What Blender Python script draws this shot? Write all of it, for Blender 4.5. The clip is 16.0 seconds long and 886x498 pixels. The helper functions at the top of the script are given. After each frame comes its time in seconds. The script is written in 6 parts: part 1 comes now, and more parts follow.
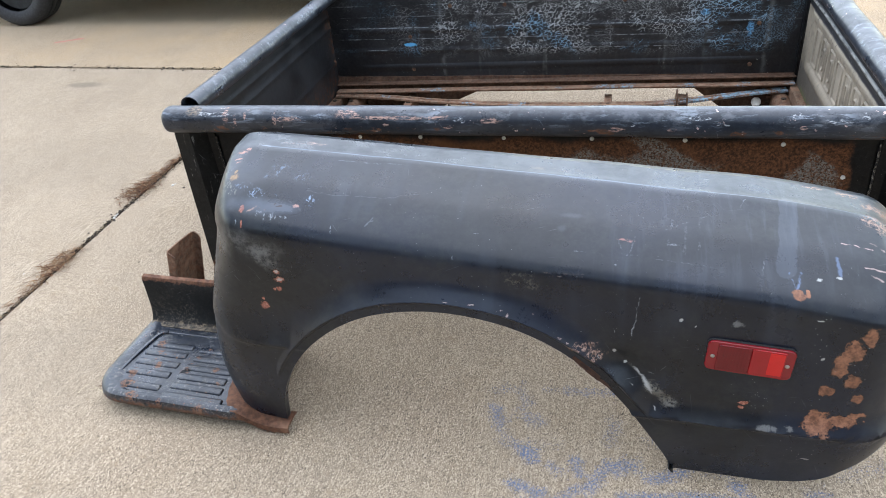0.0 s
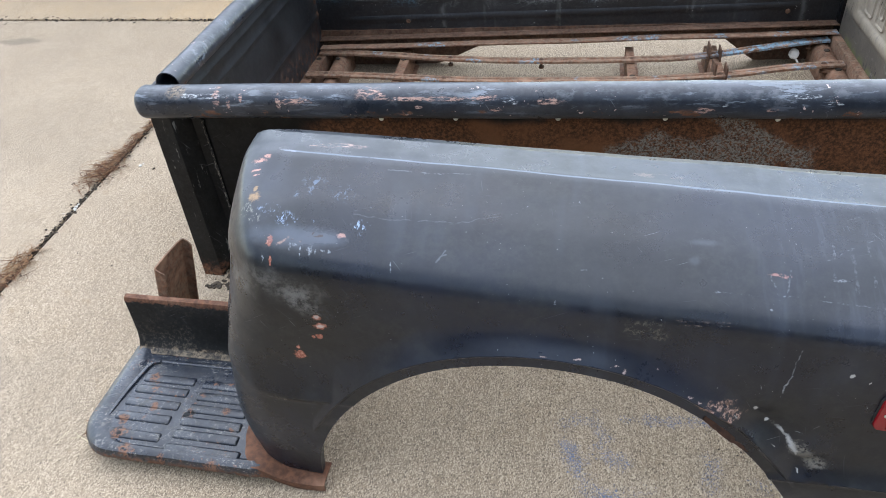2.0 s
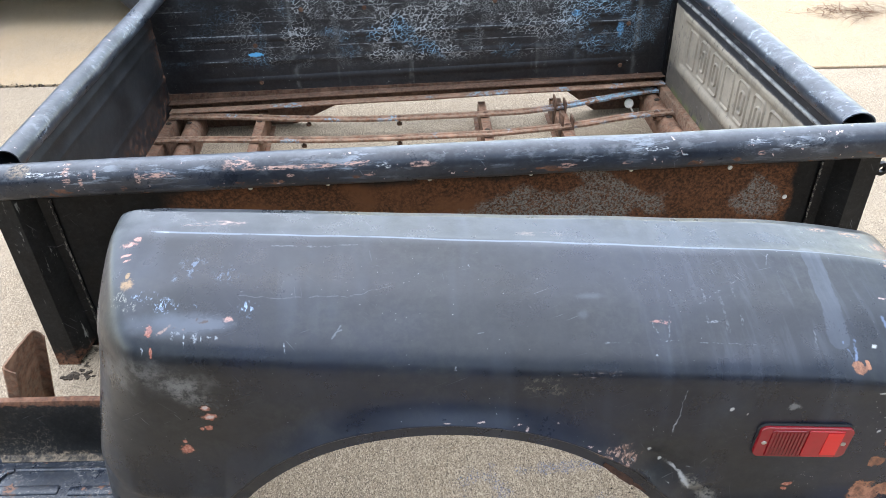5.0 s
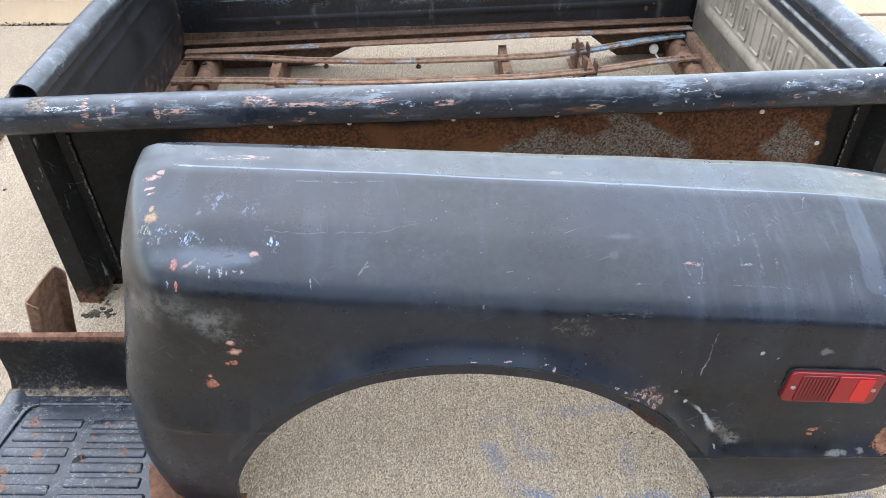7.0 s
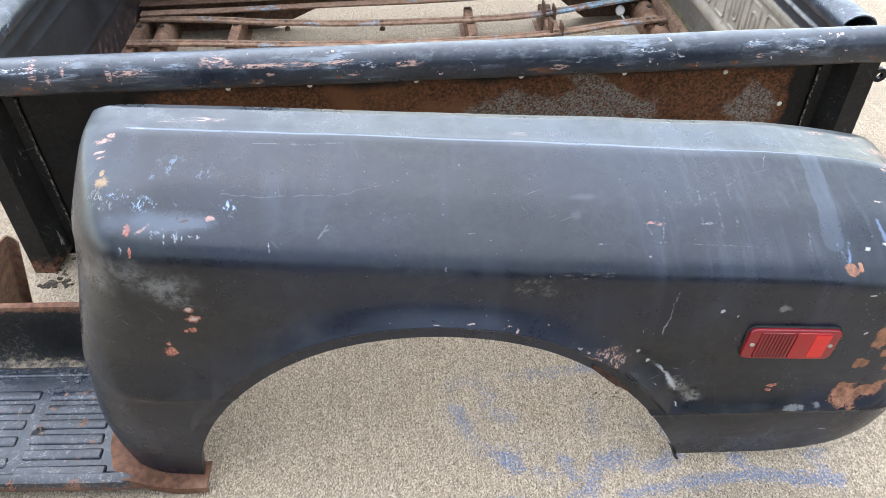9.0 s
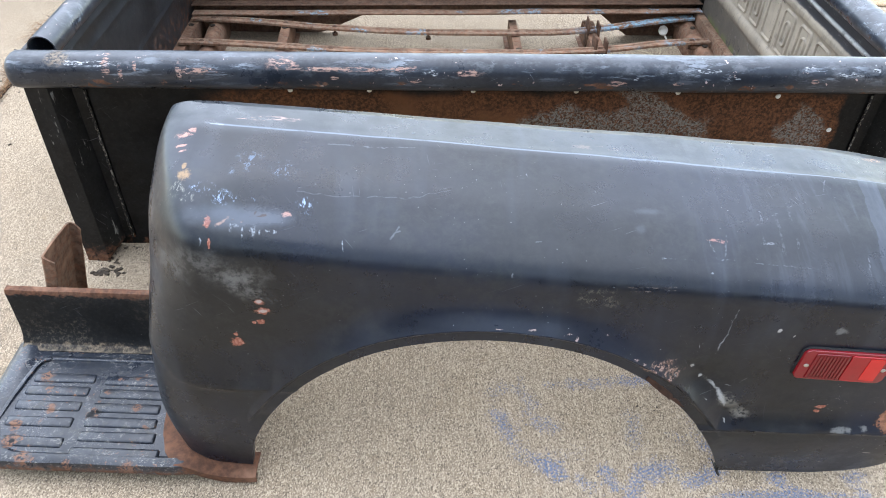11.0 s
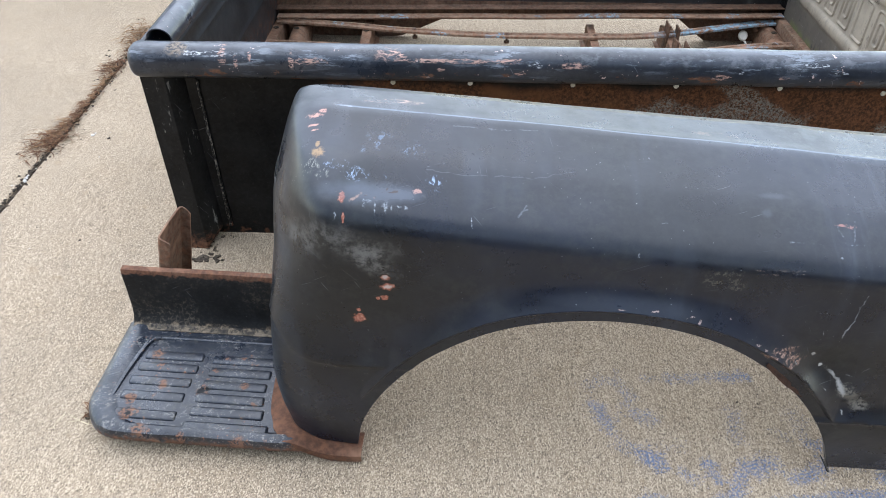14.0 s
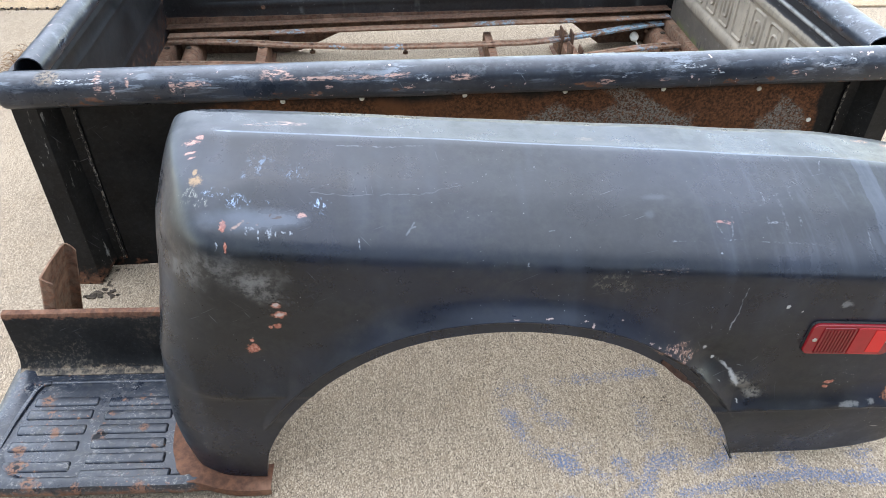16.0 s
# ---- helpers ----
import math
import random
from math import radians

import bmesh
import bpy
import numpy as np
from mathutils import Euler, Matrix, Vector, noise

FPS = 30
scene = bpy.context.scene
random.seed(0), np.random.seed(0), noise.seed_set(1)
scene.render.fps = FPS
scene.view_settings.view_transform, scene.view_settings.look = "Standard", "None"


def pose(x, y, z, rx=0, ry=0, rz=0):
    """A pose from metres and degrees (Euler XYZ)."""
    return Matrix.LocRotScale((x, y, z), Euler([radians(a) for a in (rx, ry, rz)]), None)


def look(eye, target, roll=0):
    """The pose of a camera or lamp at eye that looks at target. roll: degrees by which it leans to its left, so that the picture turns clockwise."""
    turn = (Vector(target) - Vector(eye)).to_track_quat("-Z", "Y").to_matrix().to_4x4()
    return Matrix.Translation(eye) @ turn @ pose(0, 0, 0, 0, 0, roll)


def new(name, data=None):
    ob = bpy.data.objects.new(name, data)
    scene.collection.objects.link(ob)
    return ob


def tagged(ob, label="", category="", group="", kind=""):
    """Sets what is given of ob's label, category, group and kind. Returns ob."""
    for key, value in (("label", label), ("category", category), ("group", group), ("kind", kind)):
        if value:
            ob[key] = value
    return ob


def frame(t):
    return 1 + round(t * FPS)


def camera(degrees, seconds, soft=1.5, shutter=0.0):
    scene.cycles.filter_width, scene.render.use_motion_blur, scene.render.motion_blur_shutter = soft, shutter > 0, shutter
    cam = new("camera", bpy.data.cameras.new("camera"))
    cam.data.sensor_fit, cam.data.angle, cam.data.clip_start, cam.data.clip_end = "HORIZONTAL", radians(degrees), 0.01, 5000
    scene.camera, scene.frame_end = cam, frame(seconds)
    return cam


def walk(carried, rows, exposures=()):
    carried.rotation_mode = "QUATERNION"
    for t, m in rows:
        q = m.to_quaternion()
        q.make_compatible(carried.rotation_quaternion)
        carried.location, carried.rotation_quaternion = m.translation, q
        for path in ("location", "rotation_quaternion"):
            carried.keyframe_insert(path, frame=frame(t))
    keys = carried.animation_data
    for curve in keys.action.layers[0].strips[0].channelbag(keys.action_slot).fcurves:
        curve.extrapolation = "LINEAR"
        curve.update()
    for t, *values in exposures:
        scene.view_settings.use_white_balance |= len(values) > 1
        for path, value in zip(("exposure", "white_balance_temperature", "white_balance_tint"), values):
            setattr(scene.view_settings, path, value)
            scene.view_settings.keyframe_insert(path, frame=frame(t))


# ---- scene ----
import functools
cam = camera(62.5, 16.0, soft=0.8)
PATH = [
    (0, (0.119, 0.093, 1.321), (-0.346, 1.703, 0.23), -6.2),
    (0.5, (0.05, 0.083, 1.294), (-0.409, 1.648, 0.137), -5.4),
    (1, (-0.033, 0.132, 1.286), (-0.47, 1.67, 0.083), -4.7),
    (1.5, (-0.082, 0.296, 1.295), (-0.537, 1.818, 0.079), -6.5),
    (2, (-0.171, 0.403, 1.293), (-0.505, 1.935, 0.052), -5.9),
    (2.5, (-0.306, 0.425, 1.312), (-0.416, 1.995, 0.078), -4.6),
    (3, (-0.355, 0.417, 1.315), (-0.363, 2.003, 0.096), -3.6),
    (3.5, (-0.299, 0.422, 1.327), (-0.285, 2.03, 0.138), -2.5),
    (4, (-0.243, 0.427, 1.323), (-0.225, 2.049, 0.153), -2.8),
    (4.2, (-0.222, 0.427, 1.322), (-0.19, 2.058, 0.164), -2.7),
    (6.3, (-0.242, 0.427, 1.304), (-0.186, 2.046, 0.131), -1.2),
    (6.5, (-0.245, 0.428, 1.299), (-0.198, 2.024, 0.093), -1.3),
    (7, (-0.254, 0.432, 1.288), (-0.231, 1.984, 0.027), -1.6),
    (7.5, (-0.255, 0.434, 1.288), (-0.24, 1.964, 0.0), -1.7),
    (8, (-0.255, 0.435, 1.282), (-0.23, 1.947, -0.027), -1.4),
    (8.5, (-0.246, 0.437, 1.278), (-0.184, 1.934, -0.047), -1.0),
    (8.7, (-0.24, 0.437, 1.273), (-0.154, 1.928, -0.057), -0.9),
    (10.8, (-0.301, 0.424, 1.283), (-0.207, 1.922, -0.039), 1.4),
    (11, (-0.323, 0.414, 1.286), (-0.259, 1.924, -0.024), 1.6),
    (11.5, (-0.399, 0.389, 1.282), (-0.435, 1.917, -0.007), 1.2),
    (12, (-0.474, 0.372, 1.255), (-0.598, 1.895, -0.034), 0.3),
    (12.5, (-0.474, 0.371, 1.254), (-0.58, 1.895, -0.037), 0.1),
    (13, (-0.46, 0.366, 1.252), (-0.514, 1.896, -0.035), 0.1),
    (13.5, (-0.449, 0.364, 1.252), (-0.479, 1.897, -0.032), 0.1),
    (14, (-0.452, 0.362, 1.255), (-0.5, 1.898, -0.025), 0.1),
    (14.5, (-0.441, 0.369, 1.25), (-0.475, 1.901, -0.036), 0.3),
    (15, (-0.419, 0.373, 1.251), (-0.395, 1.906, -0.033), 0.3),
    (15.5, (-0.407, 0.381, 1.251), (-0.322, 1.914, -0.03), 0.7),
    (16, (-0.394, 0.384, 1.259), (-0.245, 1.927, -0.004), 0.7),
]
walk(cam, [(t, look(eye, target, roll)) for t, eye, target, roll in PATH], exposures=[(0.0, 0.66, 7000, 8), (1.5, 0.48, 7000, 8), (2.0, 0.70, 7000, 8), (3.0, 1.06, 7000, 8), (6.5, 1.02, 7000, 8), (8.5, 1.1, 7000, 8), (11.5, 0.95, 7000, 8), (12.5, 0.74, 7000, 8), (14.5, 0.8, 7000, 8), (16.0, 0.98, 7000, 8)])

# ---- sky and sun: bright overcast ----
world = bpy.data.worlds.new("sky")
scene.world = world
world.use_nodes = True
wn, wl = world.node_tree.nodes, world.node_tree.links
sky = wn.new("ShaderNodeTexSky")
sky.sky_type, sky.sun_disc = "NISHITA", False
sky.sun_elevation, sky.sun_rotation = radians(62), radians(-8)
sky.air_density, sky.dust_density, sky.ozone_density = 1.0, 0.2, 1.0
wn["Background"].inputs["Strength"].default_value = 0.41
pale = wn.new("ShaderNodeHueSaturation")
pale.inputs["Saturation"].default_value = 0.68
wl.new(sky.outputs["Color"], pale.inputs["Color"])
wl.new(pale.outputs["Color"], wn["Background"].inputs["Color"])
sun_data = bpy.data.lights.new("sun", "SUN")
sun_data.energy, sun_data.angle, sun_data.color = 2.75, radians(104), (0.84, 0.915, 1.10)
sun = new("sun", sun_data)
sun.matrix_world = look((-0.7, 1.6, 4.65), (0, 0, 0))


# ---- small tools ----
def mesh_of(name, bm, material, smooth=True):
    me = bpy.data.meshes.new(name)
    bmesh.ops.recalc_face_normals(bm, faces=bm.faces)
    bm.to_mesh(me)
    bm.free()
    if smooth:
        me.polygons.foreach_set("use_smooth", [True] * len(me.polygons))
        me.set_sharp_from_angle(angle=radians(38))
    for m in material if isinstance(material, (list, tuple)) else [material]:
        me.materials.append(m)
    return me


def part(name, bm, material, parent=None, label="", smooth=True):
    ob = new(name, mesh_of(name, bm, material, smooth))
    if parent is not None:
        ob.parent = parent
        ob.matrix_parent_inverse = parent.matrix_world.inverted()
    return tagged(ob, label)


def root(name, x, y, z, label, category, group=""):
    ob = new(name)
    ob.empty_display_size = 0.1
    ob.location = (x, y, z)
    bpy.context.view_layer.update()
    return tagged(ob, label, category, group)


def merge(bm, other, m=None):
    """Adds the mesh `other` to bm, moved by m."""
    if m is not None:
        bmesh.ops.transform(other, matrix=m, verts=other.verts)
    me = bpy.data.meshes.new("tmp")
    other.to_mesh(me)
    other.free()
    bm.from_mesh(me)
    bpy.data.meshes.remove(me)
    return bm


def box(x0, y0, z0, x1, y1, z1, bevel=0.0, segments=2):
    bm = bmesh.new()
    bmesh.ops.create_cube(bm, size=1.0)
    bmesh.ops.scale(bm, vec=(x1 - x0, y1 - y0, z1 - z0), verts=bm.verts)
    bmesh.ops.translate(bm, vec=((x0 + x1) / 2, (y0 + y1) / 2, (z0 + z1) / 2), verts=bm.verts)
    if bevel:
        bmesh.ops.bevel(bm, geom=bm.edges[:], offset=bevel, segments=segments, profile=0.5, affect="EDGES")
    return bm


def sheet(rows, closed=False):
    """A surface through rows of points; closed joins each row's ends."""
    bm = bmesh.new()
    vs = [[bm.verts.new(p) for p in row] for row in rows]
    n = len(vs[0])
    for a, b in zip(vs, vs[1:]):
        for i in range(n if closed else n - 1):
            j = (i + 1) % n
            bm.faces.new((a[i], a[j], b[j], b[i]))
    return bm


def sweep(profile, path, closed=True, caps=True):
    """Sweeps a profile of (side, up) along a path of points; side lies level."""
    rows = []
    for i, p in enumerate(path):
        a, b = Vector(path[max(i - 1, 0)]), Vector(path[min(i + 1, len(path) - 1)])
        way = (b - a).normalized()
        side = way.cross(Vector((0, 0, 1)))
        side = side.normalized() if side.length > 1e-4 else Vector((1, 0, 0))
        up = side.cross(way)
        rows.append([Vector(p) + side * s + up * u for s, u in profile])
    bm = sheet(rows, closed)
    if caps and closed:
        bm.verts.ensure_lookup_table()
        n = len(profile)
        bm.faces.new(bm.verts[:n])
        bm.faces.new(list(reversed(bm.verts[-n:])))
    return bm


def ring(r, n=24, squash=1.0, start=0.0, end=2 * math.pi):
    full = abs(end - start - 2 * math.pi) < 1e-6
    return [(r * math.cos(start + (end - start) * i / (n if full else n - 1)), squash * r * math.sin(start + (end - start) * i / (n if full else n - 1))) for i in range(n)]


def solid(bm, thick):
    """Thickens an open sheet along its normals."""
    bmesh.ops.recalc_face_normals(bm, faces=bm.faces)
    bmesh.ops.solidify(bm, geom=bm.faces[:], thickness=thick)
    return bm


def plate(outline, thick, m=None, bevel=0.0):
    """A flat plate from a plan outline of (x, y), standing on z = 0."""
    bm = bmesh.new()
    f = bm.faces.new([bm.verts.new((x, y, 0)) for x, y in outline])
    top = bmesh.ops.extrude_face_region(bm, geom=[f])["geom"]
    bmesh.ops.translate(bm, vec=(0, 0, thick), verts=[v for v in top if isinstance(v, bmesh.types.BMVert)])
    if bevel:
        bmesh.ops.bevel(bm, geom=bm.edges[:], offset=bevel, segments=2, profile=0.5, affect="EDGES")
    if m is not None:
        bmesh.ops.transform(bm, matrix=m, verts=bm.verts)
    return bm


def lathe(profile, n=32, m=None):
    """Turns a profile of (radius, height) round z."""
    rows = [[(r * math.cos(2 * math.pi * i / n), r * math.sin(2 * math.pi * i / n), h) for i in range(n)] for r, h in profile]
    bm = sheet(rows, True)
    bmesh.ops.remove_doubles(bm, verts=bm.verts, dist=1e-5)
    if m is not None:
        bmesh.ops.transform(bm, matrix=m, verts=bm.verts)
    return bm


def wobble(bm, amount, scale, seed=0.0):
    """Uneven metal: pushes the points about by smooth noise."""
    for v in bm.verts:
        p = v.co * scale + Vector((seed, seed * 1.7, -seed))
        v.co += Vector((noise.noise(p), noise.noise(p + Vector((7, 0, 0))), noise.noise(p + Vector((0, 9, 0))))) * amount
    return bm


def rounded(w, h, r, n=6):
    pts = []
    for cx, cy, a0 in ((w / 2 - r, h / 2 - r, 0), (-w / 2 + r, h / 2 - r, 90), (-w / 2 + r, -h / 2 + r, 180), (w / 2 - r, -h / 2 + r, 270)):
        pts += [(cx + r * math.cos(radians(a0 + 90 * k / n)), cy + r * math.sin(radians(a0 + 90 * k / n))) for k in range(n + 1)]
    return pts


# ---- materials ----
class Nodes:
    """A material's node tree with short calls."""

    def __init__(self, name, rough=0.5, metal=0.0, spec=0.5):
        self.mat = bpy.data.materials.new(name)
        self.mat.use_nodes = True
        self.t = self.mat.node_tree
        self.bsdf = self.t.nodes["Principled BSDF"]
        self.bsdf.inputs["Roughness"].default_value = rough
        self.bsdf.inputs["Metallic"].default_value = metal
        self.bsdf.inputs["Specular IOR Level"].default_value = spec
        self.pos = self.t.nodes.new("ShaderNodeNewGeometry").outputs["Position"]
        self.rel, self.at = self.pos, Vector((0, 0, 0))

    def from_place(self, c):
        """The place relative to c, stepped on from the last such place so that the marks follow one another."""
        c = Vector(c)
        self.rel, self.at = self.vec("SUBTRACT", self.rel, tuple(c - self.at)), c
        return self.rel

    def put(self, socket, value):
        if isinstance(value, bpy.types.NodeSocket):
            self.t.links.new(value, socket)
        else:
            if socket.type == "RGBA" and len(value) == 3:
                value = (*value, 1.0)
            socket.default_value = value

    def set(self, **inputs):
        for k, v in inputs.items():
            self.put(self.bsdf.inputs[k.replace("_", " ")], v)

    def vec(self, op, a, b=None, out="Vector"):
        n = self.t.nodes.new("ShaderNodeVectorMath")
        n.operation = op
        self.put(n.inputs[0], a)
        if b is not None:
            self.put(n.inputs[1], b)
        return n.outputs[out]

    def math(self, op, a, b=0.0, clamp=False):
        n = self.t.nodes.new("ShaderNodeMath")
        n.operation, n.use_clamp = op, clamp
        self.put(n.inputs[0], a)
        self.put(n.inputs[1], b)
        return n.outputs[0]

    def noise(self, scale, detail=4.0, rough=0.55, at=None, stretch=None, distort=0.0):
        at = at or self.pos
        if stretch:
            at = self.vec("MULTIPLY", at, stretch)
        n = self.t.nodes.new("ShaderNodeTexNoise")
        n.inputs["Scale"].default_value, n.inputs["Detail"].default_value = scale, detail
        n.inputs["Roughness"].default_value, n.inputs["Distortion"].default_value = rough, distort
        self.t.links.new(at, n.inputs["Vector"])
        return n.outputs["Fac"]

    def cells(self, scale, feature="F1", out="Distance", at=None, stretch=None, rand=1.0):
        at = at or self.pos
        if stretch:
            at = self.vec("MULTIPLY", at, stretch)
        n = self.t.nodes.new("ShaderNodeTexVoronoi")
        n.feature = feature
        n.inputs["Scale"].default_value, n.inputs["Randomness"].default_value = scale, rand
        self.t.links.new(at, n.inputs["Vector"])
        return n.outputs[out]

    def range(self, v, lo, hi, a=0.0, b=1.0):
        n = self.t.nodes.new("ShaderNodeMapRange")
        n.interpolation_type = "SMOOTHSTEP"
        for k, x in zip(("Value", "From Min", "From Max", "To Min", "To Max"), (v, lo, hi, a, b)):
            self.put(n.inputs[k], x)
        return n.outputs[0]

    def mix(self, fac, a, b, mode="MIX"):
        n = self.t.nodes.new("ShaderNodeMix")
        n.data_type, n.blend_type = "RGBA", mode
        self.put(n.inputs[0], fac)
        self.put(n.inputs[6], a)
        self.put(n.inputs[7], b)
        return n.outputs[2]

    def lerp(self, fac, a, b):
        n = self.t.nodes.new("ShaderNodeMix")
        self.put(n.inputs[0], fac)
        self.put(n.inputs[2], a)
        self.put(n.inputs[3], b)
        return n.outputs[0]

    def bump(self, height, strength=0.3, distance=0.002, normal=None):
        n = self.t.nodes.new("ShaderNodeBump")
        n.inputs["Strength"].default_value, n.inputs["Distance"].default_value = strength, distance
        self.put(n.inputs["Height"], height)
        if normal is not None:
            self.put(n.inputs["Normal"], normal)
        return n.outputs[0]

    def spot(self, centre, radius, ragged=None, edge=0.25, lean=None, amount=0.9):
        """1 inside a ragged patch round a place. radius: one for each axis. lean: dz/dx of its long axis."""
        p = self.from_place(centre)
        if lean:
            sep = self.t.nodes.new("ShaderNodeSeparateXYZ")
            self.t.links.new(p, sep.inputs[0])
            z = self.math("SUBTRACT", sep.outputs[2], self.math("MULTIPLY", sep.outputs[0], lean))
            com = self.t.nodes.new("ShaderNodeCombineXYZ")
            for i, o in enumerate((sep.outputs[0], sep.outputs[1], z)):
                self.t.links.new(o, com.inputs[i])
            p = com.outputs[0]
        d = self.vec("LENGTH", self.vec("MULTIPLY", p, tuple(1.0 / r for r in radius)), out="Value")
        if ragged is not None:
            d = self.math("ADD", d, self.math("MULTIPLY", self.math("SUBTRACT", ragged, 0.5), 2.0 * amount))
        return self.range(d, 1.0 + edge, 1.0 - edge)

    def streaks(self, angle, scale, aspect, lo, hi):
        """Short straight scratches at an angle, on skins that face y and z."""
        c, k = math.cos(radians(angle)), math.sin(radians(angle))
        com = self.t.nodes.new("ShaderNodeCombineXYZ")
        self.put(com.inputs[0], self.math("MULTIPLY", self.vec("DOT_PRODUCT", self.pos, (c, k, k), out="Value"), aspect))
        self.put(com.inputs[1], self.vec("DOT_PRODUCT", self.pos, (-k, c, c), out="Value"))
        return self.range(self.noise(scale, 1.0, 0.5, at=com.outputs[0]), lo, hi)

    def stroke(self, a, b, width, ragged=None, amount=0.8, edge=0.5):
        """1 near the line from a to b."""
        a, b = Vector(a), Vector(b)
        ab = b - a
        rel = self.from_place(a)
        h = self.math("DIVIDE", self.vec("DOT_PRODUCT", rel, tuple(ab), out="Value"), ab.length_squared, clamp=True)
        sc = self.t.nodes.new("ShaderNodeVectorMath")
        sc.operation = "SCALE"
        sc.inputs[0].default_value = ab
        self.t.links.new(h, sc.inputs["Scale"])
        d = self.math("DIVIDE", self.vec("LENGTH", self.vec("SUBTRACT", rel, sc.outputs[0]), out="Value"), width)
        if ragged is not None:
            d = self.math("ADD", d, self.math("MULTIPLY", self.math("SUBTRACT", ragged, 0.5), 2.0 * amount))
        return self.range(d, 1.0 + edge, 1.0 - edge)


RUST = (0.165, 0.072, 0.038)
RUST_PALE = (0.24, 0.125, 0.075)


def rust_colour(n, scale=40.0):
    a = n.mix(n.range(n.noise(scale, 6, 0.7), 0.35, 0.68), (0.075, 0.035, 0.02), RUST)
    return n.mix(n.range(n.noise(scale * 0.23, 4), 0.5, 0.72), a, RUST_PALE)


def rusty_steel(name, tone=1.0, dust=0.0, blue=0.0):
    n = Nodes(name, 0.85, 0.0, 0.3)
    col = rust_colour(n, 55.0)
    if tone != 1.0:
        col = n.mix(1.0, col, (tone, tone, tone), "MULTIPLY")
    if dust:
        col = n.mix(n.range(n.noise(70, 6, 0.75), 0.36, 0.68, 0.1 * dust, 0.8 * dust), col, (0.30, 0.225, 0.155))
    if blue:
        sep = n.t.nodes.new("ShaderNodeSeparateXYZ")
        n.t.links.new(n.pos, sep.inputs[0])
        here = n.math("MULTIPLY", n.range(sep.outputs[0], 0.2, 0.45), n.range(n.noise(38, 5, 0.65), 0.42, 0.52))
        far = n.math("MULTIPLY", n.range(n.noise(9, 2), 0.58, 0.66), n.range(n.noise(60, 5, 0.65), 0.45, 0.55))
        if blue < 0.8:
            here = n.math("MULTIPLY", here, n.range(n.noise(8, 2), 0.55, 0.65))
        col = n.mix(n.math("MULTIPLY", n.math("MULTIPLY", n.math("MAXIMUM", here, far), blue), n.range(n.noise(70, 5, 0.75), 0.36, 0.6, 0.15, 0.9)), col, (0.2, 0.38, 0.48))
    n.set(Base_Color=col, Normal=n.bump(n.noise(160, 6, 0.7), 0.5, 0.0015))
    return n.mat


def black_paint(name, base=(0.003, 0.0042, 0.0062), rough=(0.2, 0.34), specks=1.0, extra=None, spec=0.5, grain=1.0):
    """Old hand-sprayed black over steel: dull patches, pin specks, hair scratches. extra(n, colour, roughness, ragged) adds wear of its own."""
    n = Nodes(name, 0.4, 0.0, spec)
    big, fine = n.noise(4.5, 5, 0.6), n.noise(60, 5, 0.65)
    col = n.mix(n.range(big, 0.38, 0.68), base, tuple(c * 1.8 + 0.001 for c in base))
    col = n.mix(n.range(n.noise(22, 6, 0.7), 0.54, 0.8, 0.0, 0.4 * grain), col, (0.02, 0.022, 0.023))
    col = n.mix(n.range(n.noise(130, 5, 0.75), 0.53, 0.72, 0.0, 0.35 * grain), col, (0.035, 0.036, 0.037))
    mott = n.range(n.noise(16, 8, 0.75), 0.42, 0.62)
    col = n.mix(n.math("MULTIPLY", mott, 0.25 * grain), col, (0.016, 0.0165, 0.0155))
    ro = n.math("ADD", n.lerp(n.range(n.noise(7, 5, 0.6), 0.3, 0.7), rough[0], rough[1]), n.math("MULTIPLY", mott, 0.12))
    dots = n.range(n.math("ADD", n.cells(95), n.math("MULTIPLY", n.noise(180, 3, 0.7), 0.13)), 0.135, 0.10, 0.0, 1.0)
    dots = n.math("MULTIPLY", dots, n.range(n.noise(6.5, 3), 0.5, 0.62))
    col = n.mix(n.math("MULTIPLY", dots, 0.8 * specks), col, (0.42, 0.42, 0.4))
    hair = n.math("MAXIMUM", n.streaks(25, 340, 0.04, 0.72, 0.78), n.streaks(-60, 320, 0.05, 0.72, 0.78))
    hair = n.math("MULTIPLY", hair, n.range(n.noise(5, 3), 0.5, 0.65, 0.0, 0.3))
    col = n.mix(n.math("MULTIPLY", hair, specks), col, (0.3, 0.31, 0.33))
    ragged = n.noise(75, 5, 0.65)
    if extra:
        col, ro = extra(n, col, ro, ragged)
    dull = n.math("ADD", n.math("MULTIPLY", n.noise(75, 6, 0.8), 0.6), n.math("MULTIPLY", n.noise(9, 5, 0.65), 0.4))
    n.set(Specular_IOR_Level=n.range(dull, 0.36, 0.64, spec * (1 - 0.2 * grain), spec * (1 + 0.2 * grain)))
    n.set(Base_Color=col, Roughness=ro, Normal=n.bump(n.math("ADD", fine, n.math("MULTIPLY", n.noise(9, 3), 2.5)), 0.09, 0.002))
    return n.mat


BOUNDS = (-0.26, 0.28)


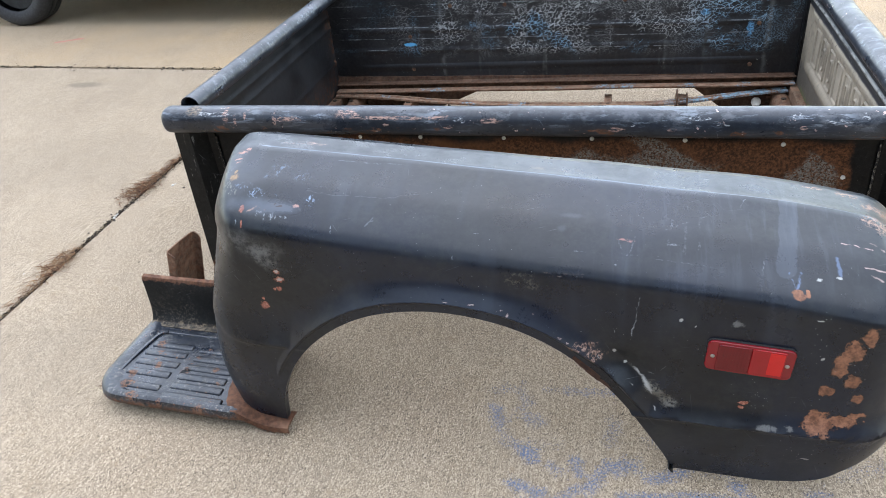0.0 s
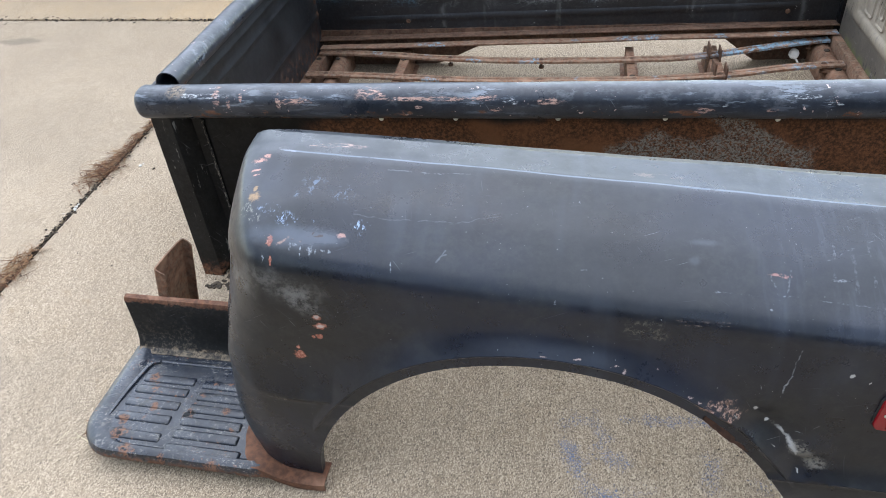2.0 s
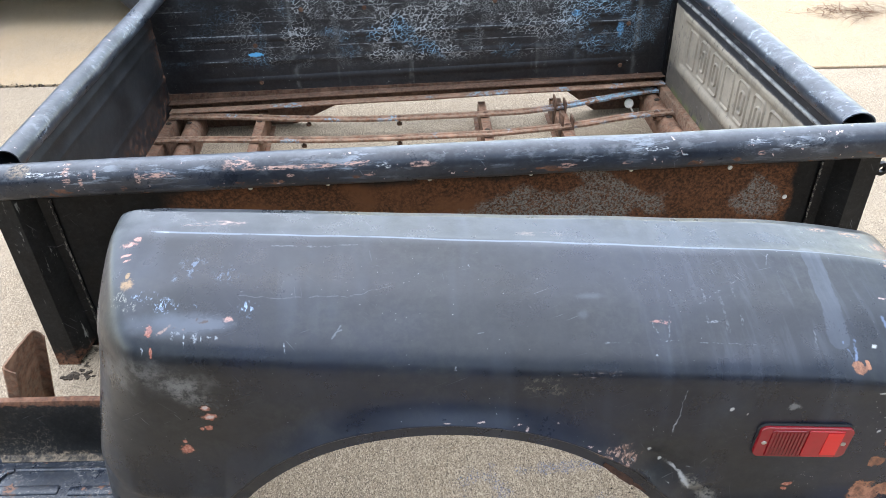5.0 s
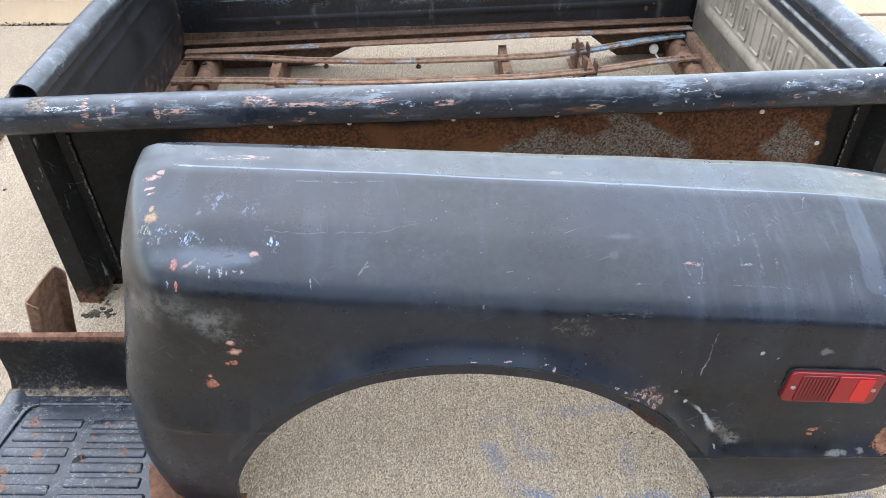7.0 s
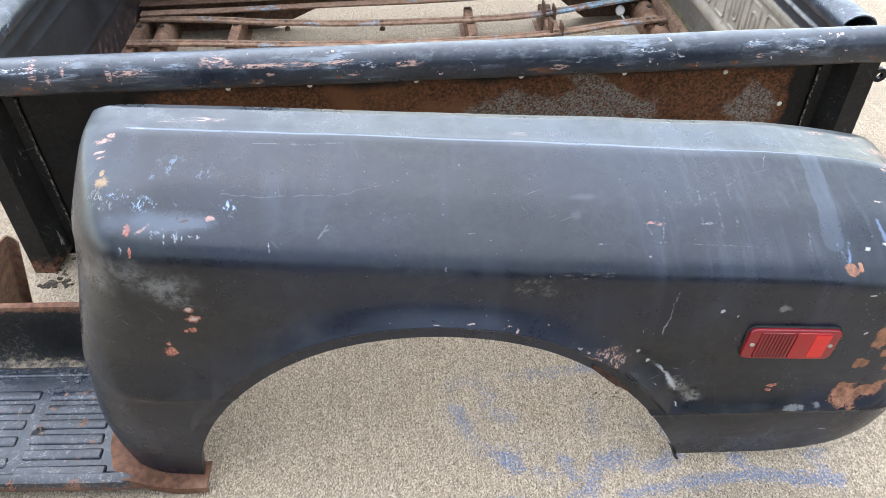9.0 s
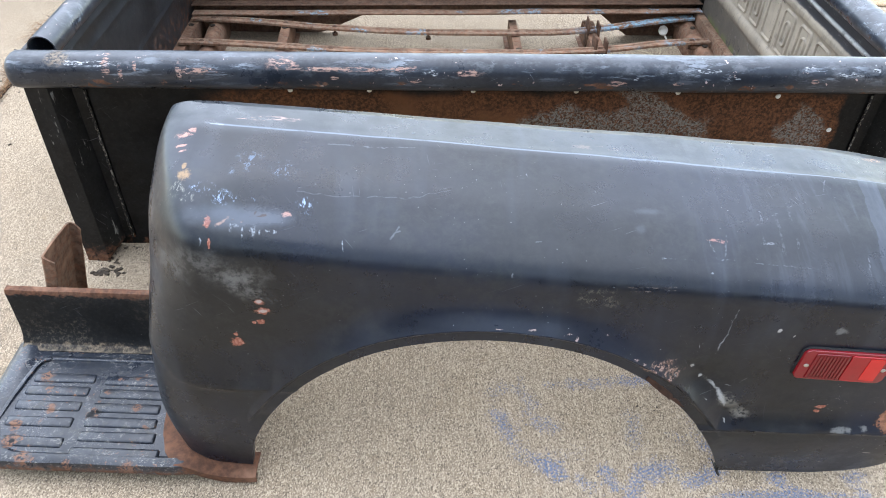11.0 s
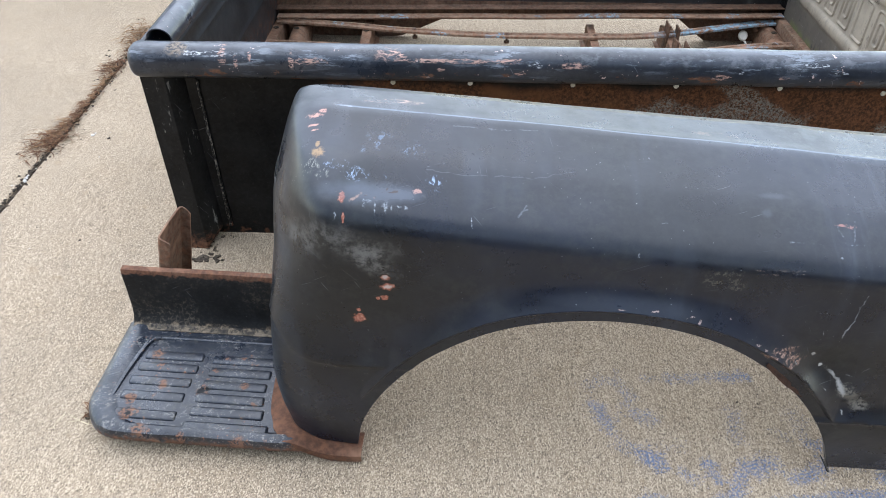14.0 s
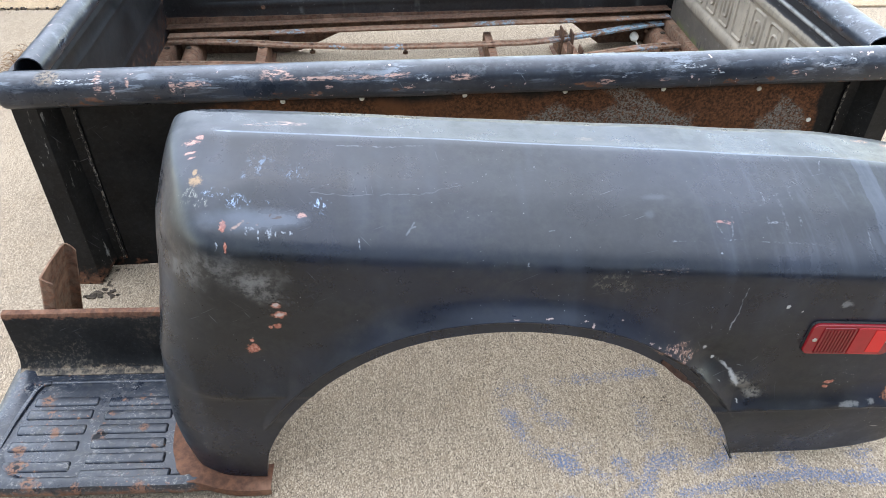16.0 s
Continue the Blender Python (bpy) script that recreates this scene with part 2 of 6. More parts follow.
def fender_wear(n, col, ro, ragged, lo, hi):
    """Wear of the fender between two places along it."""
    pale, ice, pink = (0.5, 0.5, 0.47), (0.30, 0.39, 0.52), (0.42, 0.235, 0.19)
    soft, chipped, thin = n.noise(26, 5, 0.65), n.noise(135, 4, 0.75), n.noise(190, 4, 0.75)
    flakes = n.range(n.noise(105, 5, 0.75, stretch=(1.3, 0.7, 0.7), distort=0.8), 0.53, 0.60)
    worn = n.range(n.noise(230, 3, 0.7), 0.42, 0.58)
    along = n.range(n.noise(130, 4, 0.7, stretch=(0.2, 1.6, 1.6)), 0.52, 0.6)
    sep = n.t.nodes.new("ShaderNodeSeparateXYZ")
    n.t.links.new(n.pos, sep.inputs[0])
    x, y, z = sep.outputs

    def lay(mask, colour, strength=1.0, also=None):
        nonlocal col
        if mask is None:
            return
        mask = mask if also is None else n.math("MULTIPLY", mask, also)
        col = n.mix(n.math("MULTIPLY", mask, strength) if strength != 1.0 else mask, col, colour)

    def most(masks):
        out = None
        for m in masks:
            out = m if out is None else n.math("MAXIMUM", out, m)
        return out

    def spots(rows, edge_noise, amount=1.3, edge=0.25, lean=None, size=1.0):
        """Ragged patches: x, y, z and the reach along each axis."""
        return most([n.spot(r[:3], [size * v for v in r[3:6]], edge_noise, edge, lean, amount) for r in rows if lo - 0.07 < r[0] < hi + 0.07])

    def strokes(rows, amount=1.4, edge=0.7):
        """Thin lines from one place to another: six coordinates, a width and a strength."""
        return most([n.math("MULTIPLY", n.stroke(r[:3], r[3:6], r[6], thin, amount, edge), r[7]) for r in rows if lo - 0.07 < r[0] < hi + 0.07])

    # all marks follow a slightly wavering place, so that none is ruled or round
    warp = n.t.nodes.new("ShaderNodeTexNoise")
    warp.inputs["Scale"].default_value, warp.inputs["Detail"].default_value, warp.inputs["Roughness"].default_value = 38.0, 4.0, 0.6
    n.t.links.new(n.pos, warp.inputs["Vector"])
    n.rel = n.vec("ADD", n.pos, n.vec("MULTIPLY", n.vec("SUBTRACT", warp.outputs["Color"], (0.5, 0.5, 0.5)), (0.013, 0.013, 0.013)))
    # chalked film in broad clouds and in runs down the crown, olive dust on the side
    lay(n.range(n.noise(3.1, 4, 0.55), 0.36, 0.68), (0.009, 0.0138, 0.028), 0.6)
    runs = n.range(n.noise(17, 3, 0.5, stretch=(1.0, 0.12, 0.12)), 0.5, 0.72)
    lay(n.math("MULTIPLY", runs, n.range(n.noise(4, 3), 0.42, 0.6)), (0.045, 0.056, 0.075), 0.3)
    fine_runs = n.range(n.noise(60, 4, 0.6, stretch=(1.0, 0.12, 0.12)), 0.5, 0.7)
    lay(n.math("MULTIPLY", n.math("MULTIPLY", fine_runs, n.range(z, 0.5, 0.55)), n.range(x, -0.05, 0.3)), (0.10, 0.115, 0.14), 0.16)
    lay(n.math("MULTIPLY", n.range(n.noise(7, 6, 0.72), 0.42, 0.66), n.range(n.noise(55, 5, 0.75), 0.36, 0.64)), (0.037, 0.041, 0.037), 0.32)
    lay(n.math("MULTIPLY", n.range(n.cells(62), 0.07, 0.035), n.range(n.noise(12, 2), 0.52, 0.62)), (0.4, 0.41, 0.41), 0.5)
    for angle, scale, part_of in ((14, 330, 0.1), (-48, 380, 0.07), (97, 300, 0.09)):
        lay(n.math("MULTIPLY", n.streaks(angle, scale, 0.04, 0.72, 0.78), n.range(n.noise(5.5, 3), 0.5, 0.66)), (0.26, 0.285, 0.33), part_of * 1.6)
    # worn crest, bending down round the front corner
    bend = n.math("ADD", n.math("MULTIPLY", x, -0.031), n.math("ADD", 1.410, n.math("MULTIPLY", n.noise(9, 2), 0.010)))
    line = n.math("ABSOLUTE", n.math("SUBTRACT", y, bend))
    crest = n.math("MULTIPLY", n.range(line, 0.0040, 0.0010), n.math("MULTIPLY", n.range(z, 0.52, 0.54), n.range(x, -0.665, -0.63)))
    lay(n.math("MULTIPLY", crest, n.range(n.noise(30, 5, 0.75), 0.3, 0.48, 0.15, 1.0)), (0.27, 0.31, 0.36), 0.5)
    lay(strokes(((-0.639, 1.434, 0.665, -0.692, 1.441, 0.66, 0.0026, 0.8), (-0.692, 1.441, 0.66, -0.735, 1.466, 0.637, 0.0024, 0.7), (-0.735, 1.466, 0.637, -0.768, 1.485, 0.60, 0.0022, 0.6),
                 (-0.768, 1.485, 0.60, -0.785, 1.47, 0.56, 0.002, 0.5), (-0.752, 1.44, 0.613, -0.735, 1.455, 0.62, 0.003, 0.6)), 0.8, 0.5), (0.34, 0.37, 0.42), 0.7)
    # grey smear on the front corner
    hazy = n.range(n.noise(46, 6, 0.78), 0.38, 0.62)
    lay(spots(((-0.655, 1.222, 0.551, 0.062, 0.2, 0.020), (-0.705, 1.245, 0.53, 0.03, 0.2, 0.017), (-0.60, 1.218, 0.535, 0.04, 0.2, 0.024)), soft, 1.3, 0.7), (0.17, 0.168, 0.16), 0.5, hazy)
    lay(spots(((-0.59, 1.217, 0.515, 0.032, 0.2, 0.022), (-0.575, 1.216, 0.50, 0.016, 0.2, 0.012)), soft, 1.1, 0.6, -0.5), (0.19, 0.185, 0.17), 0.45, hazy)
    # chips through to primer, each with a darker rim
    chips = ((-0.571, 1.215, 0.482, 0.008, 0.05, 0.006), (-0.565, 1.214, 0.464, 0.013, 0.05, 0.0075), (-0.574, 1.214, 0.440, 0.0058, 0.05, 0.007), (-0.584, 1.215, 0.438, 0.0032, 0.05, 0.0035), (-0.617, 1.216, 0.391, 0.0115, 0.05, 0.0105),
             (-0.618, 1.216, 0.408, 0.004, 0.05, 0.0045), (-0.634, 1.253, 0.610, 0.006, 0.0075, 0.03), (-0.630, 1.229, 0.588, 0.0026, 0.03, 0.0095), (0.362, 1.164, 0.279, 0.0095, 0.05, 0.0058), (0.359, 1.165, 0.267, 0.007, 0.05, 0.0042))
    lay(spots([(*c[:3], c[3] * 1.25, c[4], c[5] * 1.25) for c in chips], chipped, 1.0, 0.25), (0.012, 0.008, 0.006), 0.7)
    lay(spots([(*c[:3], c[3] * 0.85, c[4], c[5] * 0.85) for c in chips], chipped, 1.1, 0.2), n.mix(n.range(thin, 0.44, 0.62), (0.24, 0.075, 0.045), (0.42, 0.2, 0.145)))
    lay(spots(((-0.571, 1.215, 0.483, 0.005, 0.05, 0.0035), (-0.565, 1.214, 0.465, 0.007, 0.05, 0.003)), chipped, 1.0, 0.3), (0.42, 0.37, 0.33), 0.8)
    lay(spots(((-0.694, 1.409, 0.652, 0.012, 0.005, 0.03), (-0.681, 1.417, 0.66, 0.0065, 0.005, 0.03), (-0.693, 1.386, 0.645, 0.0095, 0.0033, 0.03), (-0.689, 1.373, 0.643, 0.005, 0.002, 0.03), (-0.519, 1.269, 0.613, 0.0065, 0.0036, 0.03)), chipped, 1.4, 0.3), pink, 0.95, n.range(thin, 0.34, 0.5))
    lay(spots(((-0.565, 1.464, 0.658, 0.044, 0.008, 0.05), (-0.60, 1.458, 0.66, 0.02, 0.005, 0.05)), ragged, 0.9, 0.4), (0.5, 0.35, 0.3), 0.7, along)
    lay(spots(((-0.678, 1.325, 0.631, 0.0085, 0.0085, 0.03), (-0.681, 1.34, 0.635, 0.004, 0.006, 0.03)), chipped, 1.5, 0.4), (0.34, 0.22, 0.12), 0.75)
    # scraped front shoulder, over a bright reflection painted as a soft bluish smear
    lay(spots(((-0.592, 1.262, 0.614, 0.058, 0.013, 0.03), (-0.55, 1.262, 0.612, 0.03, 0.010, 0.03)), soft, 0.6, 0.8), (0.15, 0.175, 0.215), 0.4)
    lay(spots(((-0.686, 1.305, 0.62, 0.013, 0.011, 0.03), (-0.666, 1.289, 0.623, 0.009, 0.008, 0.03)), chipped, 1.0, 0.5), (0.37, 0.37, 0.31), 0.7, flakes)
    lay(spots(((-0.646, 1.301, 0.632, 0.015, 0.0085, 0.03), (-0.614, 1.288, 0.627, 0.015, 0.0095, 0.03), (-0.571, 1.287, 0.624, 0.0036, 0.0045, 0.03), (-0.492, 1.284, 0.618, 0.0125, 0.0105, 0.03)), chipped, 0.9, 0.4), ice, 0.85, flakes)
    lay(spots(((-0.586, 1.359, 0.648, 0.014, 0.016, 0.03), (-0.532, 1.344, 0.641, 0.015, 0.0146, 0.03), (-0.61, 1.335, 0.642, 0.004, 0.006, 0.03)), chipped, 1.0, 0.6), ice, 0.3, flakes)
    lay(strokes(((-0.619, 1.250, 0.608, -0.602, 1.259, 0.613, 0.002, 0.9), (-0.602, 1.259, 0.613, -0.583, 1.256, 0.610, 0.0012, 0.8)), 1.0), (0.36, 0.24, 0.19), 0.8, worn)
    lay(strokes(((-0.604, 1.257, 0.612, -0.581, 1.257, 0.611, 0.0012, 0.9), (-0.570, 1.263, 0.613, -0.550, 1.266, 0.613, 0.0014, 0.9), (-0.569, 1.258, 0.611, -0.565, 1.270, 0.615, 0.0012, 0.7)), 0.8), (0.05, 0.028, 0.02))
    lay(spots(((-0.599, 1.247, 0.605, 0.0018, 0.005, 0.03), (-0.592, 1.25, 0.606, 0.004, 0.002, 0.03), (-0.583, 1.243, 0.602, 0.0012, 0.006, 0.03), (-0.567, 1.244, 0.601, 0.003, 0.006, 0.03), (-0.557, 1.243, 0.60, 0.0014, 0.003, 0.03),
               (-0.546, 1.244, 0.60, 0.003, 0.0016, 0.03), (-0.536, 1.243, 0.599, 0.002, 0.002, 0.03), (-0.644, 1.231, 0.59, 0.0016, 0.003, 0.03), (-0.436, 1.23, 0.585, 0.001, 0.006, 0.03)), thin, 1.6, 0.5), (0.36, 0.39, 0.42), 0.7, worn)
    # single scratches on the crown
    lay(strokes(((-0.505, 1.312, 0.63, -0.481, 1.319, 0.631, 0.0008, 0.8), (-0.507, 1.306, 0.628, -0.445, 1.300, 0.622, 0.0009, 0.5), (-0.445, 1.300, 0.622, -0.336, 1.303, 0.618, 0.0009, 0.45), (-0.336, 1.303, 0.618, -0.262, 1.325, 0.62, 0.0009, 0.35),
                 (-0.470, 1.404, 0.649, -0.38, 1.401, 0.643, 0.0011, 0.8), (-0.43, 1.399, 0.645, -0.33, 1.407, 0.641, 0.0009, 0.7), (-0.365, 1.240, 0.59, -0.353, 1.256, 0.598, 0.001, 0.7), (-0.36, 1.247, 0.594, -0.352, 1.25, 0.595, 0.001, 0.6),
                 (-0.3, 1.318, 0.62, -0.25, 1.338, 0.622, 0.0007, 0.4)), 0.9, 0.8), (0.30, 0.33, 0.37), 0.28)
    lay(strokes(((0.033, 1.226, 0.562, 0.142, 1.227, 0.556, 0.0011, 0.6), (0.142, 1.227, 0.556, 0.30, 1.219, 0.546, 0.001, 0.35), (0.122, 1.255, 0.571, 0.128, 1.215, 0.551, 0.0012, 0.4), (0.203, 1.286, 0.578, 0.276, 1.332, 0.583, 0.0008, 0.5),
                 (0.141, 1.225, 0.556, 0.149, 1.265, 0.574, 0.0014, 0.35), (0.215, 1.315, 0.583, 0.208, 1.262, 0.568, 0.0016, 0.45), (0.372, 1.242, 0.551, 0.362, 1.200, 0.529, 0.0014, 0.6), (0.322, 1.365, 0.589, 0.336, 1.36, 0.587, 0.0012, 0.6),
                 (0.336, 1.36, 0.587, 0.348, 1.385, 0.588, 0.0012, 0.6), (0.265, 1.33, 0.583, 0.262, 1.25, 0.562, 0.0016, 0.3), (0.24, 1.31, 0.58, 0.236, 1.24, 0.56, 0.0022, 0.22)), 1.4), (0.28, 0.30, 0.33), 0.6, worn)
    lay(spots(((-0.151, 1.363, 0.618, 0.0022, 0.004, 0.02), (-0.236, 1.345, 0.62, 0.0018, 0.0028, 0.02), (0.116, 1.207, 0.546, 0.005, 0.003, 0.02), (-0.184, 1.202, 0.549, 0.0036, 0.02, 0.0062), (0.049, 1.191, 0.532, 0.0045, 0.02, 0.003),
               (0.019, 1.185, 0.5, 0.0035, 0.02, 0.0016), (-0.143, 1.243, 0.579, 0.008, 0.0016, 0.02), (0.215, 1.257, 0.567, 0.014, 0.0036, 0.02)), thin, 1.6, 0.4, size=0.6), (0.33, 0.35, 0.38), 0.4, worn)
    lay(spots(((0.015, 1.27, 0.584, 0.0068, 0.0062, 0.02), (0.031, 1.301, 0.593, 0.017, 0.005, 0.02)), soft, 0.9, 0.8), (0.12, 0.135, 0.16), 0.18)
    lay(spots(((0.024, 1.193, 0.534, 0.032, 0.03, 0.0036), (-0.028, 1.447, 0.616, 0.04, 0.006, 0.05)), thin, 1.6, 0.4), (0.25, 0.19, 0.155), 0.55, along)
    lay(spots(((0.134, 1.257, 0.572, 0.014, 0.0026, 0.03),), chipped, 1.0, 0.3), (0.34, 0.17, 0.145), 0.7, worn)
    lay(spots(((-0.056, 1.189, 0.517, 0.026, 0.05, 0.017), (-0.03, 1.188, 0.505, 0.012, 0.05, 0.01)), soft, 0.9, 0.5), (0.15, 0.14, 0.11), 0.5, n.range(n.noise(120, 5, 0.78), 0.52, 0.6))
    # torn and scraped arch
    lay(spots(((0.062, 1.163, 0.384, 0.024, 0.05, 0.009), (0.085, 1.165, 0.366, 0.016, 0.05, 0.012)), ragged, 1.3, 0.3), n.mix(n.range(thin, 0.42, 0.58), (0.09, 0.05, 0.035), (0.42, 0.28, 0.22)), 0.85, n.range(chipped, 0.44, 0.54))
    lay(spots(((-0.149, 1.174, 0.461, 0.0075, 0.03, 0.0014), (-0.095, 1.172, 0.453, 0.009, 0.03, 0.0016), (-0.08, 1.169, 0.446, 0.0038, 0.03, 0.0042), (-0.03, 1.175, 0.449, 0.0034, 0.03, 0.002), (-0.202, 1.175, 0.463, 0.007, 0.03, 0.0012),
               (0.02, 1.166, 0.405, 0.007, 0.03, 0.002), (0.035, 1.166, 0.397, 0.004, 0.03, 0.003), (-0.33, 1.17, 0.44, 0.005, 0.05, 0.0022)), thin, 1.8, 0.35, size=0.75), (0.46, 0.34, 0.3), 0.75, n.range(chipped, 0.44, 0.52))
    lay(spots(((0.121, 1.179, 0.372, 0.005, 0.05, 0.009), (0.144, 1.182, 0.342, 0.0055, 0.05, 0.0042), (0.237, 1.174, 0.459, 0.0042, 0.03, 0.0068), (0.263, 1.173, 0.447, 0.0018, 0.03, 0.003), (0.486, 1.153, 0.156, 0.0105, 0.05, 0.0028), (0.476, 1.162, 0.402, 0.004, 0.05, 0.005)), thin, 1.0, 0.3, size=0.62), (0.42, 0.41, 0.385), 0.8)
    lay(strokes(((0.091, 1.167, 0.364, 0.159, 1.164, 0.300, 0.0011, 0.7), (0.147, 1.181, 0.343, 0.178, 1.172, 0.315, 0.0026, 0.9), (0.178, 1.172, 0.315, 0.193, 1.168, 0.29, 0.0036, 0.9), (0.193, 1.166, 0.291, 0.203, 1.162, 0.240, 0.0014, 0.8),
                 (0.123, 1.178, 0.375, 0.147, 1.181, 0.343, 0.0012, 0.7), (0.147, 1.18, 0.347, 0.16, 1.178, 0.352, 0.001, 0.7)), 1.0), (0.42, 0.42, 0.4), 0.8)
    # bare scrape on the dent, its highlight painted in as pale grey
    lay(strokes(((0.192, 1.168, 0.298, 0.226, 1.168, 0.263, 0.0105, 0.9), (0.226, 1.168, 0.263, 0.238, 1.168, 0.258, 0.008, 0.7)), 1.1, 0.5), (0.27, 0.255, 0.215), 0.55, n.range(chipped, 0.36, 0.54))
    lay(strokes(((0.120, 1.176, 0.407, 0.118, 1.177, 0.437, 0.0008, 0.6), (0.158, 1.176, 0.452, 0.151, 1.175, 0.414, 0.0011, 0.7), (0.161, 1.179, 0.50, 0.158, 1.177, 0.455, 0.0008, 0.4), (0.16, 1.178, 0.335, 0.20, 1.17, 0.325, 0.0007, 0.35), (0.20, 1.17, 0.325, 0.222, 1.17, 0.355, 0.0007, 0.3)), 1.3), (0.36, 0.38, 0.4), 0.8)
    lay(spots(((0.332, 1.171, 0.461, 0.0085, 0.03, 0.0058), (0.404, 1.149, 0.233, 0.011, 0.05, 0.005), (0.42, 1.149, 0.234, 0.005, 0.05, 0.0035), (0.446, 1.152, 0.238, 0.005, 0.05, 0.004)), chipped, 1.6, 0.4), (0.24, 0.24, 0.225), 0.5)
    # wiped stripe and rust towards the tail
    lay(strokes(((0.428, 1.40, 0.583, 0.406, 1.228, 0.540, 0.0168, 1.0),), 0.0, 0.07), (0.11, 0.135, 0.175), 0.17)
    lay(strokes(((0.430, 1.226, 0.537, 0.421, 1.197, 0.521, 0.0022, 0.8), (0.495, 1.267, 0.545, 0.495, 1.235, 0.531, 0.003, 0.6), (0.412, 1.226, 0.54, 0.418, 1.2, 0.523, 0.0012, 0.5)), 0.8, 0.6), (0.16, 0.22, 0.34), 0.8)
    lay(spots(((0.494, 1.23, 0.53, 0.008, 0.003, 0.03), (0.459, 1.219, 0.529, 0.006, 0.0036, 0.03), (0.461, 1.169, 0.48, 0.007, 0.02, 0.0025)), thin, 1.1, 0.4, size=0.7), pale, 0.7)
    scab = n.noise(48, 6, 0.72)
    rusted = ((0.544, 1.165, 0.457, 0.010, 0.12, 0.016), (0.526, 1.163, 0.425, 0.014, 0.12, 0.021), (0.508, 1.16, 0.392, 0.0115, 0.12, 0.023), (0.533, 1.159, 0.359, 0.0125, 0.12, 0.013), (0.493, 1.159, 0.331, 0.0105, 0.12, 0.0085), (0.547, 1.159, 0.318, 0.009, 0.12, 0.009),
              (0.495, 1.159, 0.253, 0.022, 0.12, 0.021), (0.53, 1.159, 0.262, 0.026, 0.12, 0.009), (0.556, 1.159, 0.275, 0.014, 0.12, 0.0055), (0.423, 1.189, 0.515, 0.010, 0.008, 0.02), (0.438, 1.193, 0.517, 0.0035, 0.006, 0.02))
    lay(spots([(*c[:3], c[3] * 1.12, c[4], c[5] * 1.12) for c in rusted], scab, 1.5, 0.14, size=1.1), (0.016, 0.010, 0.008), 0.75)
    lay(spots(rusted, scab, 1.5, 0.12, size=1.1), n.mix(n.range(n.noise(85, 6, 0.75), 0.36, 0.64), (0.11, 0.045, 0.025), (0.30, 0.135, 0.075)))
    lay(strokes(((0.506, 1.306, 0.553, 0.560, 1.304, 0.542, 0.0013, 0.9), (0.539, 1.259, 0.534, 0.574, 1.261, 0.525, 0.0016, 0.9), (0.55, 1.325, 0.546, 0.58, 1.31, 0.537, 0.0024, 0.7), (0.548, 1.245, 0.525, 0.565, 1.24, 0.52, 0.002, 0.7)), 1.0), (0.5, 0.36, 0.32), 0.85)
    peck = n.math("MULTIPLY", n.range(n.cells(120), 0.16, 0.08), n.range(n.noise(20, 3), 0.46, 0.56))
    lay(spots(((0.505, 1.165, 0.42, 0.07, 0.1, 0.08), (0.49, 1.15, 0.18, 0.06, 0.1, 0.03), (0.42, 1.16, 0.28, 0.05, 0.1, 0.03)), soft, 0.8, 0.4), (0.3, 0.31, 0.29), 0.7, peck)
    lay(spots(((0.552, 1.487, 0.552, 0.022, 0.010, 0.1), (0.487, 1.492, 0.565, 0.022, 0.007, 0.1), (0.582, 1.38, 0.55, 0.022, 0.024, 0.1), (0.60, 1.45, 0.53, 0.03, 0.02, 0.1)), ragged, 1.2, 0.3), (0.38, 0.25, 0.19), 0.8, n.range(chipped, 0.46, 0.56))
    bw = n.t.nodes.new("ShaderNodeRGBToBW")
    n.t.links.new(col, bw.inputs[0])
    return col, n.lerp(n.range(bw.outputs[0], 0.03, 0.16), ro, 0.72)


